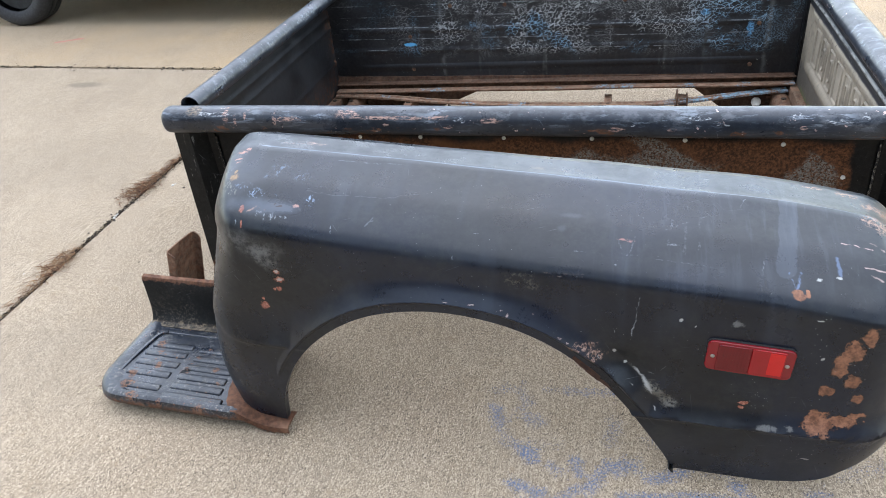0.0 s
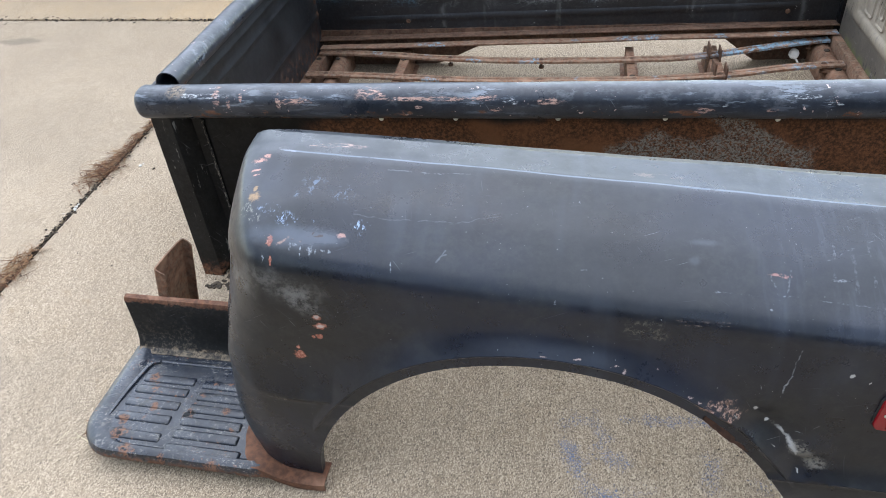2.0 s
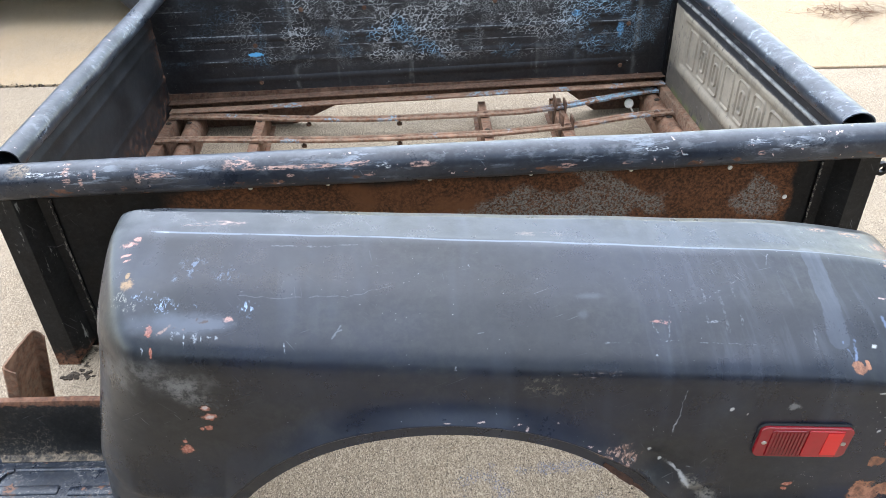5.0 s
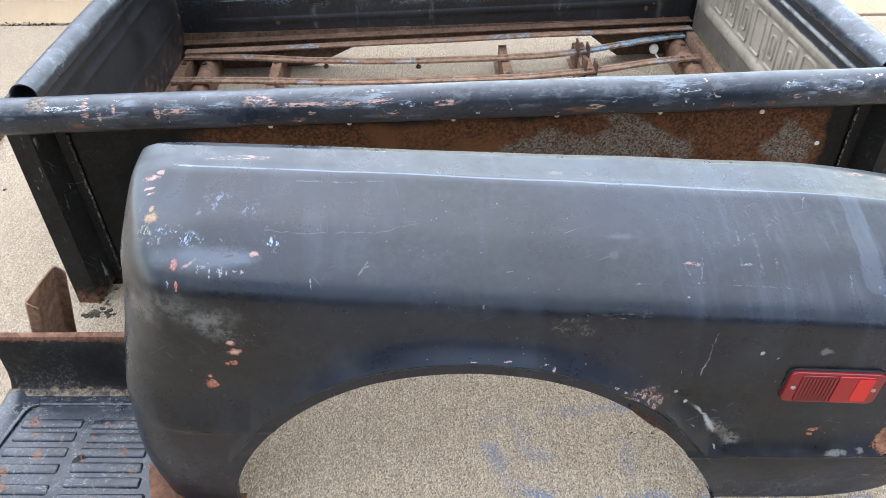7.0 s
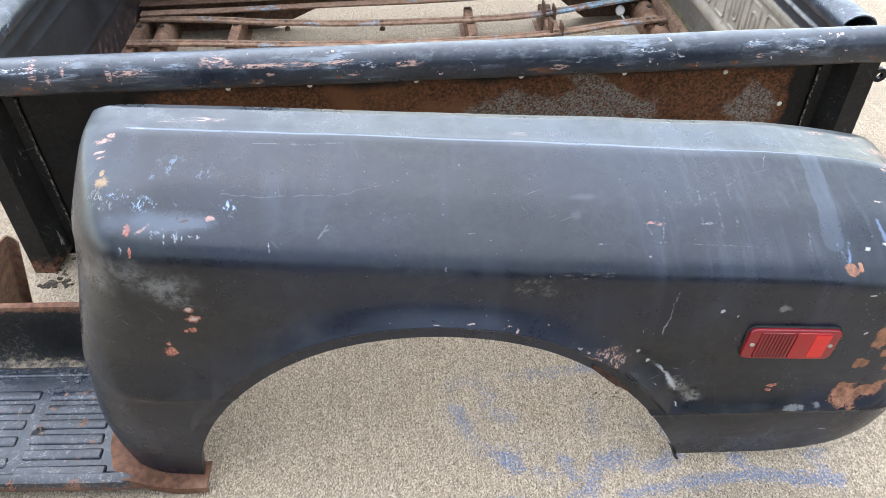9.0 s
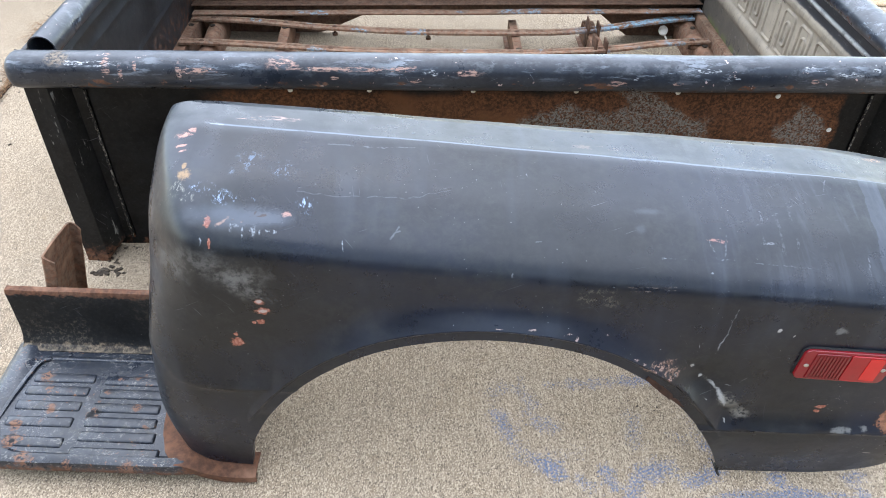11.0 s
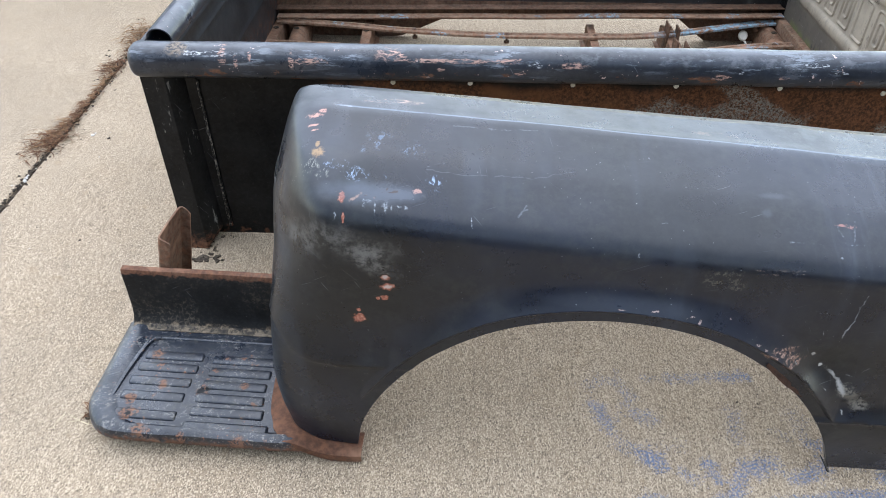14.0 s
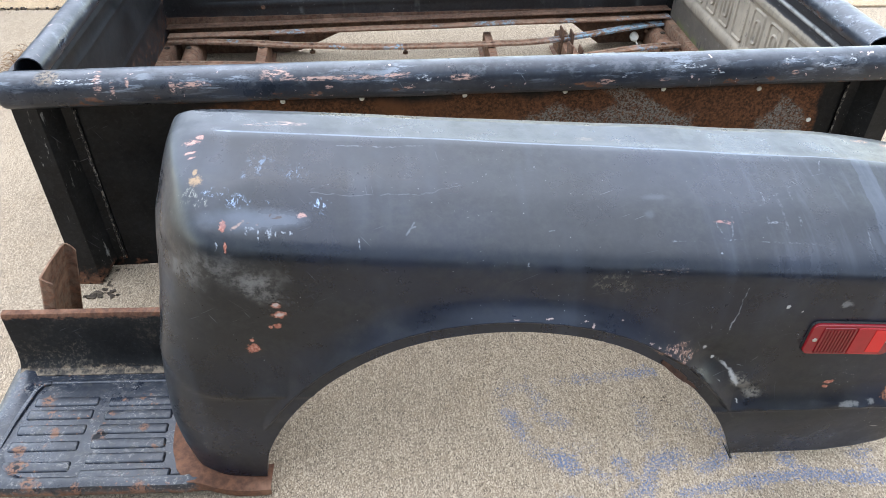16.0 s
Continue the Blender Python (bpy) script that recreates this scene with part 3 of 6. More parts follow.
def rail_wear(n, col, ro, ragged):
    sep = n.t.nodes.new("ShaderNodeSeparateXYZ")
    n.rel = n.vec("SUBTRACT", n.pos, (0.004, -0.031, 0.016))
    n.t.links.new(n.rel, sep.inputs[0])
    x, y, z = sep.outputs
    band = n.math("MULTIPLY", n.range(z, 0.522, 0.535), n.range(z, 0.563, 0.55))
    scuff = n.range(n.noise(46, 6, 0.75, stretch=(0.3, 1.0, 1.8)), 0.53, 0.61)
    scuff = n.math("MULTIPLY", scuff, n.range(n.noise(4.5, 3), 0.42, 0.6))
    scuff = n.math("MULTIPLY", scuff, n.math("ADD", n.math("MULTIPLY", band, 0.6), 0.25))
    col, ro = n.mix(n.math("MULTIPLY", scuff, 0.65), col, (0.30, 0.34, 0.38)), n.lerp(scuff, ro, 0.6)
    patch = n.math("MULTIPLY", n.range(n.noise(24, 6, 0.7, stretch=(0.6, 1, 1)), 0.52, 0.66), band)
    col = n.mix(n.math("MULTIPLY", patch, 0.35), col, (0.20, 0.21, 0.22))
    under = n.math("MULTIPLY", n.range(n.noise(21, 6, 0.7, stretch=(0.5, 1, 1)), 0.57, 0.62), n.range(z, 0.522, 0.514))
    col, ro = n.mix(under, col, rust_colour(n, 80)), n.lerp(under, ro, 0.8)
    broken = n.range(n.noise(120, 5, 0.75, stretch=(0.45, 1.0, 1.6)), 0.47, 0.56)
    chips = None
    for px, pz, rx, rz in ((-0.983, 0.545, 0.008, 0.017), (-0.954, 0.535, 0.005, 0.012), (-0.923, 0.546, 0.004, 0.008), (-0.832, 0.537, 0.006, 0.017), (-0.79, 0.539, 0.03, 0.006), (-0.617, 0.552, 0.03, 0.008), (-0.5, 0.544, 0.11, 0.004),
                           (-0.508, 0.526, 0.008, 0.004), (-0.36, 0.545, 0.03, 0.005), (0.099, 0.517, 0.018, 0.007), (-0.335, 0.52, 0.01, 0.004), (0.528, 0.526, 0.008, 0.005), (-0.22, 0.538, 0.025, 0.006), (0.229, 0.518, 0.012, 0.004)):
        m = n.spot((px, 1.858, pz), (rx, 0.05, rz), ragged, 0.3, amount=1.1)
        chips = m if chips is None else n.math("MAXIMUM", chips, m)
    chips = n.math("MULTIPLY", chips, broken)
    col, ro = n.mix(chips, col, (0.44, 0.27, 0.21)), n.lerp(chips, ro, 0.8)
    pale = None
    for px, pz, rx, rz in ((0.521, 0.55, 0.02, 0.006), (0.29, 0.545, 0.03, 0.004), (0.348, 0.531, 0.012, 0.004), (-0.304, 0.538, 0.014, 0.006), (0.138, 0.528, 0.006, 0.003), (0.6, 0.54, 0.03, 0.005), (0.66, 0.55, 0.01, 0.006), (-1.02, 0.55, 0.06, 0.005)):
        m = n.spot((px, 1.858, pz), (rx, 0.05, rz), ragged, 0.3, amount=1.2)
        pale = m if pale is None else n.math("MAXIMUM", pale, m)
    col = n.mix(n.math("MULTIPLY", n.math("MULTIPLY", pale, broken), n.range(n.noise(200, 3, 0.7, stretch=(0.4, 1, 1)), 0.45, 0.58)), col, (0.5, 0.51, 0.51))
    tan = n.spot((-1.086, 1.871, 0.558), (0.02, 0.03, 0.012), ragged, 0.4, amount=0.9)
    col, ro = n.mix(n.math("MULTIPLY", n.math("MULTIPLY", tan, 0.6), n.range(n.noise(120, 4, 0.7), 0.42, 0.58)), col, (0.33, 0.25, 0.17)), n.lerp(tan, ro, 0.8)
    chip = n.math("MULTIPLY", n.range(n.noise(60, 4, 0.6), 0.67, 0.69), n.range(n.noise(5, 2), 0.42, 0.55))
    return n.mix(chip, col, (0.52, 0.38, 0.33)), ro


def crackled(n, col, ro, ragged):
    """Black lifting in a net of cracks over pale blue."""
    shift = n.math("MULTIPLY", n.math("SUBTRACT", n.noise(40, 4), 0.5), 0.03)
    com = n.t.nodes.new("ShaderNodeCombineXYZ")
    n.put(com.inputs[0], shift)
    n.put(com.inputs[2], shift)
    at = n.vec("ADD", n.pos, com.outputs[0])
    net = n.range(n.cells(62, "DISTANCE_TO_EDGE", at=at, stretch=(0.8, 1.0, 1.25)), 0.09, 0.04)
    fine = n.range(n.cells(125, "DISTANCE_TO_EDGE", stretch=(0.8, 1.0, 1.25)), 0.11, 0.05)
    sep = n.t.nodes.new("ShaderNodeSeparateXYZ")
    n.t.links.new(n.pos, sep.inputs[0])
    x, y, z = sep.outputs
    zone = n.range(n.noise(5.5, 6, 0.7, stretch=(0.8, 1.0, 1.5)), 0.45, 0.57)
    zone = n.math("MULTIPLY", zone, n.math("MULTIPLY", n.range(x, -1.0, -0.55, 0.1, 1.0), n.range(z, 0.23, 0.28)))
    zone = n.math("MULTIPLY", zone, n.range(x, 0.72, 0.64))
    broken = n.range(n.noise(95, 4, 0.7), 0.38, 0.52)
    blues = n.math("MAXIMUM", n.range(n.noise(5.2, 3), 0.54, 0.62), n.math("MULTIPLY", n.range(x, 0.3, 0.5), 0.8))
    tint = n.mix(blues, (0.36, 0.37, 0.36), (0.2, 0.37, 0.5))
    col = n.mix(n.math("MULTIPLY", n.math("MULTIPLY", net, zone), n.math("MULTIPLY", broken, 0.9)), col, tint)
    zone2 = n.math("MULTIPLY", n.range(n.noise(7.1, 5, 0.6), 0.48, 0.58), n.math("MULTIPLY", n.range(z, 0.22, 0.27), n.range(x, -0.95, -0.6)))
    col = n.mix(n.math("MULTIPLY", n.math("MULTIPLY", fine, zone2), n.math("MULTIPLY", broken, 0.35)), col, tint)
    # scuffed ridges of the pressed bands, pale runs down the wall
    lines = n.range(n.math("ABSOLUTE", n.math("SUBTRACT", n.math("FRACT", n.math("MULTIPLY", z, 20.0)), 0.5)), 0.06, 0.02)
    lines = n.math("MULTIPLY", lines, n.range(n.noise(9, 5, 0.7, stretch=(0.5, 1, 1)), 0.46, 0.62))
    col = n.mix(n.math("MULTIPLY", n.math("MULTIPLY", lines, n.range(z, 0.22, 0.26)), n.range(ragged, 0.35, 0.6, 0.0, 0.7)), col, (0.28, 0.3, 0.31))
    runs = n.math("MULTIPLY", n.range(n.noise(11, 3, stretch=(1, 1, 0.03)), 0.6, 0.72), n.range(n.noise(34, 5), 0.35, 0.6))
    col = n.mix(n.math("MULTIPLY", runs, 0.3), col, (0.28, 0.29, 0.27))
    dots = n.range(n.cells(48), 0.10, 0.06)
    col = n.mix(n.math("MULTIPLY", dots, n.range(n.noise(9, 3), 0.5, 0.6, 0.0, 0.8)), col, (0.42, 0.42, 0.4))
    for c, r, k in (((-0.837, 3.24, 0.298), (0.026, 0.05, 0.008), (0.10, 0.42, 0.72)), ((0.6, 3.24, 0.34), (0.012, 0.05, 0.03), (0.14, 0.4, 0.66)), ((0.42, 3.24, 0.41), (0.018, 0.05, 0.012), (0.14, 0.4, 0.66))):
        col = n.mix(n.math("MULTIPLY", n.spot(c, r, ragged, 0.25, amount=1.2), n.math("ADD", 0.25, n.math("MULTIPLY", net, 0.6)) if k[1] < 0.41 else 0.9), col, k)
    foot = n.math("MULTIPLY", n.range(z, 0.16, 0.13), n.range(n.noise(30, 5), 0.42, 0.6))
    col = n.mix(foot, col, rust_colour(n, 60))
    return col, n.lerp(zone, ro, 0.6)


def side_rust(n, col, ro, ragged):
    """Bare rusty patch where the fender sat, grey undercoat low down."""
    sep = n.t.nodes.new("ShaderNodeSeparateXYZ")
    n.t.links.new(n.pos, sep.inputs[0])
    x, z = sep.outputs[0], sep.outputs[2]
    wave = n.math("MULTIPLY", n.math("SUBTRACT", n.noise(7, 4), 0.5), 0.08)
    xx = n.math("ADD", x, wave)
    area = n.math("MULTIPLY", n.range(xx, -0.84, -0.74), n.range(xx, 0.69, 0.675))
    area = n.math("MULTIPLY", area, n.range(n.math("ADD", z, wave), 0.475, 0.445))
    rust = n.mix(n.range(n.noise(150, 6, 0.75), 0.38, 0.64), (0.045, 0.021, 0.011), (0.165, 0.067, 0.028))
    rust = n.mix(n.range(n.noise(6, 4), 0.5, 0.7), rust, (0.15, 0.062, 0.026))
    col, ro = n.mix(area, col, rust), n.lerp(area, ro, 0.85)
    coat = n.math("MAXIMUM", n.spot((0.10, 1.917, 0.37), (0.23, 0.2, 0.05), n.noise(14, 5), 0.2, lean=0.0, amount=0.9), n.spot((0.27, 1.917, 0.40), (0.12, 0.2, 0.03), n.noise(14, 5), 0.2, lean=-0.55, amount=0.9))
    coat = n.math("MAXIMUM", coat, n.spot((0.60, 1.917, 0.365), (0.055, 0.2, 0.055), n.noise(20, 5), 0.2, amount=1.0))
    coat = n.math("MULTIPLY", n.math("MULTIPLY", coat, area), n.range(n.noise(210, 5, 0.8), 0.44, 0.58))
    col = n.mix(n.math("MULTIPLY", coat, 0.85), col, (0.23, 0.22, 0.19))
    low = n.math("MULTIPLY", n.range(z, 0.05, 0.01), n.range(n.noise(26, 5), 0.5, 0.62))
    return n.mix(low, col, rust_colour(n, 60)), ro


def step_wear(n, col, ro, ragged):
    sep = n.t.nodes.new("ShaderNodeSeparateXYZ")
    n.t.links.new(n.pos, sep.inputs[0])
    x, y, z = sep.outputs
    dust = n.range(n.noise(48, 6, 0.7), 0.52, 0.68)
    col, ro = n.mix(n.math("MULTIPLY", dust, 0.17), col, (0.2, 0.175, 0.13)), n.lerp(dust, ro, 0.6)
    scuff = n.math("MULTIPLY", n.range(n.noise(75, 6, 0.75), 0.56, 0.62), n.range(n.noise(13, 3), 0.44, 0.58))
    col, ro = n.mix(n.math("MULTIPLY", scuff, 0.42), col, (0.27, 0.255, 0.225)), n.lerp(scuff, ro, 0.7)
    fine = n.math("MULTIPLY", n.range(n.noise(240, 4, 0.8, stretch=(0.6, 1.0, 1.0)), 0.56, 0.62), n.range(n.noise(18, 4), 0.44, 0.6))
    col, ro = n.mix(n.math("MULTIPLY", fine, 0.5), col, (0.36, 0.335, 0.285)), n.lerp(fine, ro, 0.7)
    pit = n.math("MULTIPLY", n.range(n.noise(60, 5, 0.7), 0.61, 0.65), n.range(n.noise(12, 3), 0.45, 0.6))
    col, ro = n.mix(pit, col, (0.17, 0.08, 0.045)), n.lerp(pit, ro, 0.8)
    low = n.math("MULTIPLY", n.range(n.math("ADD", z, n.math("MULTIPLY", n.noise(34, 5), 0.03)), 0.066, 0.050), n.math("MULTIPLY", n.range(n.math("ADD", y, n.math("MULTIPLY", x, 0.05)), 1.176, 1.168), n.range(ragged, 0.38, 0.52)))
    col, ro = n.mix(low, col, rust_colour(n, 90)), n.lerp(low, ro, 0.85)
    spots = None
    for c, r in (((-0.983, 1.327, 0.06), 0.012), ((-1.12, 1.265, 0.06), 0.016), ((-1.108, 1.424, 0.06), 0.013), ((-1.125, 1.303, 0.06), 0.012), ((-0.898, 1.338, 0.06), 0.009), ((-1.07, 1.34, 0.06), 0.010), ((-1.08, 1.225, 0.05), 0.014), ((-0.995, 1.212, 0.05), 0.008), ((-0.88, 1.2, 0.045), 0.014)):
        m = n.spot(c, (r, r, 0.06), ragged, 0.3, amount=1.3)
        spots = m if spots is None else n.math("MAXIMUM", spots, m)
    col, ro = n.mix(n.math("MULTIPLY", spots, n.range(n.noise(160, 4, 0.7), 0.4, 0.56)), col, (0.17, 0.085, 0.05)), n.lerp(spots, ro, 0.85)
    for c, r in (((-0.987, 1.324, 0.06), 0.0085), ((-0.972, 1.331, 0.06), 0.006), ((-1.134, 1.272, 0.06), 0.004), ((-1.116, 1.262, 0.06), 0.005), ((-1.122, 1.277, 0.06), 0.004), ((-1.1, 1.258, 0.06), 0.0035), ((-1.047, 1.314, 0.06), 0.0035)):
        col = n.mix(n.spot(c, (r, r, 0.06), ragged, 0.15, amount=0.3), col, (0.004, 0.004, 0.004))
    return col, ro


def upright_wear(n, col, ro, ragged):
    sep = n.t.nodes.new("ShaderNodeSeparateXYZ")
    n.t.links.new(n.pos, sep.inputs[0])
    z = sep.outputs[2]
    w = n.math("MULTIPLY", n.math("SUBTRACT", ragged, 0.5), 0.03)
    top = n.range(n.math("ADD", z, w), 0.188, 0.196)
    col, ro = n.mix(top, col, rust_colour(n, 70)), n.lerp(top, ro, 0.85)
    dirt = n.range(n.math("ADD", z, n.math("MULTIPLY", w, 1.6)), 0.067, 0.058)
    col = n.mix(n.math("MULTIPLY", dirt, n.range(n.noise(60, 5, 0.7), 0.4, 0.6, 0.1, 0.8)), col, (0.25, 0.19, 0.125))
    rusty = n.math("MULTIPLY", n.range(sep.outputs[0], -0.88, -0.83), n.range(n.math("ADD", z, n.math("MULTIPLY", w, 3.5)), 0.105, 0.085))
    col = n.mix(rusty, col, rust_colour(n, 70))
    pits = n.math("MULTIPLY", n.range(n.noise(110, 6, 0.8), 0.5, 0.62), n.range(n.noise(9, 4), 0.4, 0.62))
    return n.mix(n.math("MULTIPLY", pits, n.range(z, 0.17, 0.09, 0.35, 0.85)), col, (0.095, 0.078, 0.056)), n.lerp(0.6, ro, 0.75)


def post_wear(n, col, ro, ragged):
    sep = n.t.nodes.new("ShaderNodeSeparateXYZ")
    n.t.links.new(n.pos, sep.inputs[0])
    z = sep.outputs[2]
    low = n.range(n.math("ADD", z, n.math("MULTIPLY", n.noise(24, 6, 0.75), 0.16)), 0.125, 0.085)
    streak = n.math("MULTIPLY", n.range(n.noise(55, 5, 0.7, stretch=(1.4, 1.4, 0.16)), 0.6, 0.66), n.range(n.noise(8, 3), 0.46, 0.6))
    col = n.mix(n.math("MULTIPLY", streak, n.range(ragged, 0.4, 0.55, 0.0, 0.7)), col, (0.34, 0.34, 0.31))
    return n.mix(n.math("MULTIPLY", low, n.range(ragged, 0.35, 0.5)), col, rust_colour(n, 60)), n.lerp(low, ro, 0.85)


def front_wear(n, col, ro, ragged):
    sep = n.t.nodes.new("ShaderNodeSeparateXYZ")
    n.t.links.new(n.pos, sep.inputs[0])
    edge = n.math("MAXIMUM", n.range(sep.outputs[1], 3.14, 3.24), n.range(sep.outputs[2], 0.24, 0.12))
    m = n.math("MULTIPLY", edge, n.range(n.noise(34, 6, 0.75), 0.48, 0.62))
    return n.mix(m, col, rust_colour(n, 60)), n.lerp(m, ro, 0.85)


def tailgate_skin(name):
    """Dusty beige-grey over black, chipped back to black in places."""
    n = Nodes(name, 0.75, 0.0, 0.4)
    sep = n.t.nodes.new("ShaderNodeSeparateXYZ")
    n.t.links.new(n.pos, sep.inputs[0])
    z = sep.outputs[2]
    col = n.mix(n.range(n.noise(7, 5, 0.65), 0.35, 0.68), (0.205, 0.172, 0.128), (0.30, 0.252, 0.188))
    col = n.mix(n.range(n.noise(45, 5, 0.7, stretch=(1, 1, 0.4)), 0.5, 0.75, 0.0, 0.5), col, (0.1, 0.095, 0.085))
    chips = n.math("MULTIPLY", n.range(n.noise(34, 6, 0.75, stretch=(1, 1, 0.6)), 0.55, 0.62), n.range(n.noise(6, 4), 0.44, 0.58))
    col = n.mix(n.math("MULTIPLY", chips, 0.85), col, (0.02, 0.019, 0.018))
    wave = n.math("MULTIPLY", n.math("SUBTRACT", n.noise(22, 5, 0.7), 0.5), 0.03)
    dark = n.math("MAXIMUM", n.range(n.math("ADD", z, n.math("MULTIPLY", wave, 0.3)), 0.441, 0.446), n.math("MULTIPLY", n.range(n.math("ADD", z, wave), 0.235, 0.2), 0.6))
    scuffs = n.range(n.noise(30, 6, 0.75, stretch=(1, 0.4, 1.4)), 0.56, 0.68)
    black = n.mix(n.math("MULTIPLY", scuffs, 0.6), (0.018, 0.018, 0.02), (0.2, 0.2, 0.2))
    col = n.mix(dark, col, black)
    bead = n.math("MULTIPLY", n.range(n.math("ABSOLUTE", n.math("SUBTRACT", z, 0.475)), 0.007, 0.003), n.range(n.noise(28, 5, 0.7), 0.36, 0.56))
    col = n.mix(n.math("MULTIPLY", bead, 0.7), col, (0.34, 0.33, 0.3))
    col = n.mix(n.math("MULTIPLY", n.range(z, 0.15, 0.12), n.range(n.noise(20, 4), 0.4, 0.6)), col, (0.12, 0.13, 0.05))
    n.set(Base_Color=col, Roughness=n.lerp(dark, 0.8, 0.5), Normal=n.bump(n.noise(90, 5, 0.7), 0.3, 0.0015))
    return n.mat


def concrete(name, warm=0.0, paint=False):
    n = Nodes(name, 0.9, 0.0, 0.2)
    col = n.mix(n.range(n.noise(1.3, 5, 0.6), 0.35, 0.66), (0.274, 0.211, 0.144), (0.332, 0.258, 0.177))
    col = n.mix(n.range(n.noise(7, 6, 0.65), 0.4, 0.7, 0.0, 0.4), col, (0.28, 0.205, 0.128))
    if warm:
        col = n.mix(n.range(n.noise(0.9, 4, 0.6), 0.38, 0.62, 0.35 * warm, warm), col, (0.43, 0.29, 0.155))
    blot = n.math("MULTIPLY", n.range(n.noise(15, 7, 0.78), 0.5, 0.68), n.range(n.noise(1.7, 4, 0.6), 0.38, 0.62))
    col = n.mix(n.math("MULTIPLY", blot, 0.34), col, (0.19, 0.135, 0.085))
    col = n.mix(n.range(n.noise(3.2, 6, 0.65, stretch=(1.0, 0.4, 1.0)), 0.5, 0.72, 0.0, 0.3), col, (0.22, 0.165, 0.115))
    # sand grains, pits and pale stones
    grit = n.cells(500, out="Color", stretch=(1.0, 0.7, 1.0))
    bw = n.t.nodes.new("ShaderNodeRGBToBW")
    n.t.links.new(grit, bw.inputs[0])
    speck = n.math("ADD", n.math("MULTIPLY", bw.outputs[0], 0.55), n.math("MULTIPLY", n.noise(300, 3, 0.8), 0.6))
    col = n.mix(n.range(speck, 0.60, 0.76, 0.0, 0.8), col, (0.545, 0.433, 0.304))
    col = n.mix(n.range(speck, 0.53, 0.35, 0.0, 0.85), col, (0.082, 0.061, 0.042))
    pits = n.math("MULTIPLY", n.range(n.cells(120), 0.22, 0.12), n.range(n.noise(55, 2), 0.5, 0.6))
    col = n.mix(n.math("MULTIPLY", pits, 0.55), col, (0.11, 0.08, 0.055))
    mottle = n.math("MULTIPLY", n.range(n.noise(85, 5, 0.72, stretch=(1.0, 0.6, 1.0)), 0.52, 0.66), n.range(n.noise(3.5, 4, 0.6), 0.36, 0.6))
    col = n.mix(n.math("MULTIPLY", mottle, 0.42), col, (0.15, 0.112, 0.075))
    broom = n.noise(170, 4, 0.7, stretch=(1.0, 0.035, 1.0))
    col = n.mix(n.range(broom, 0.46, 0.66, 0.0, 0.36), col, (0.16, 0.125, 0.09))
    brown = n.range(n.noise(26, 5, 0.7), 0.56, 0.72, 0.0, 0.3)
    col = n.mix(brown, col, (0.23, 0.15, 0.08))
    # damp and dirty marks
    for c, r, s in (((-2.91, 3.55, 0), (0.09, 0.045, 1), 0.5), ((-1.55, 1.35, 0), (0.3, 0.2, 1), 0.16), ((-2.3, 2.6, 0), (0.5, 0.3, 1), 0.14)):
        col = n.mix(n.math("MULTIPLY", n.spot(c, r, n.noise(12, 4), 0.35, amount=0.8), s), col, (0.11, 0.088, 0.066))
    if warm:
        col = n.mix(n.math("MULTIPLY", n.stroke((-3.71, 4.354, 0), (-3.56, 4.43, 0), 0.016, n.noise(30, 4), 1.2), 0.75), col, (0.5, 0.16, 0.13))
    if paint:
        rag, dust = n.noise(38, 5, 0.7), n.noise(210, 4, 0.8)
        mask = None
        bar = (((-0.043, 1.434), (0.012, 1.439), 0.013, 0.65), ((0.012, 1.438), (0.083, 1.438), 0.015, 0.8), ((0.083, 1.437), (0.132, 1.444), 0.014, 0.75), ((0.132, 1.444), (0.183, 1.451), 0.015, 0.9))
        loop = (((-0.161, 1.42), (-0.103, 1.431), 0.022, 0.6), ((-0.166, 1.403), (-0.158, 1.352), 0.02, 0.5), ((-0.158, 1.352), (-0.136, 1.308), 0.022, 0.8), ((-0.104, 1.423), (-0.08, 1.387), 0.02, 0.65), ((-0.088, 1.354), (-0.047, 1.324), 0.024, 0.7),
                ((-0.126, 1.285), (-0.107, 1.247), 0.02, 0.65), ((-0.07, 1.24), (-0.045, 1.217), 0.022, 0.9), ((-0.051, 1.258), (0.005, 1.262), 0.02, 0.5), ((-0.003, 1.198), (0.014, 1.181), 0.018, 0.7))
        dabs = (((0.05, 1.22), (0.057, 1.185), 0.016, 0.9), ((0.073, 1.145), (0.113, 1.2), 0.022, 0.9), ((0.126, 1.21), (0.172, 1.222), 0.022, 0.95), ((0.129, 1.341), (0.123, 1.286), 0.022, 0.7), ((0.132, 1.421), (0.119, 1.394), 0.02, 0.4), ((0.26, 1.347), (0.262, 1.303), 0.026, 0.6),
                ((0.21, 1.296), (0.226, 1.284), 0.02, 0.6), ((0.263, 1.274), (0.294, 1.269), 0.018, 0.8), ((0.214, 1.189), (0.277, 1.217), 0.022, 0.9), ((-0.05, 1.31), (0.2, 1.26), 0.09, 0.22))
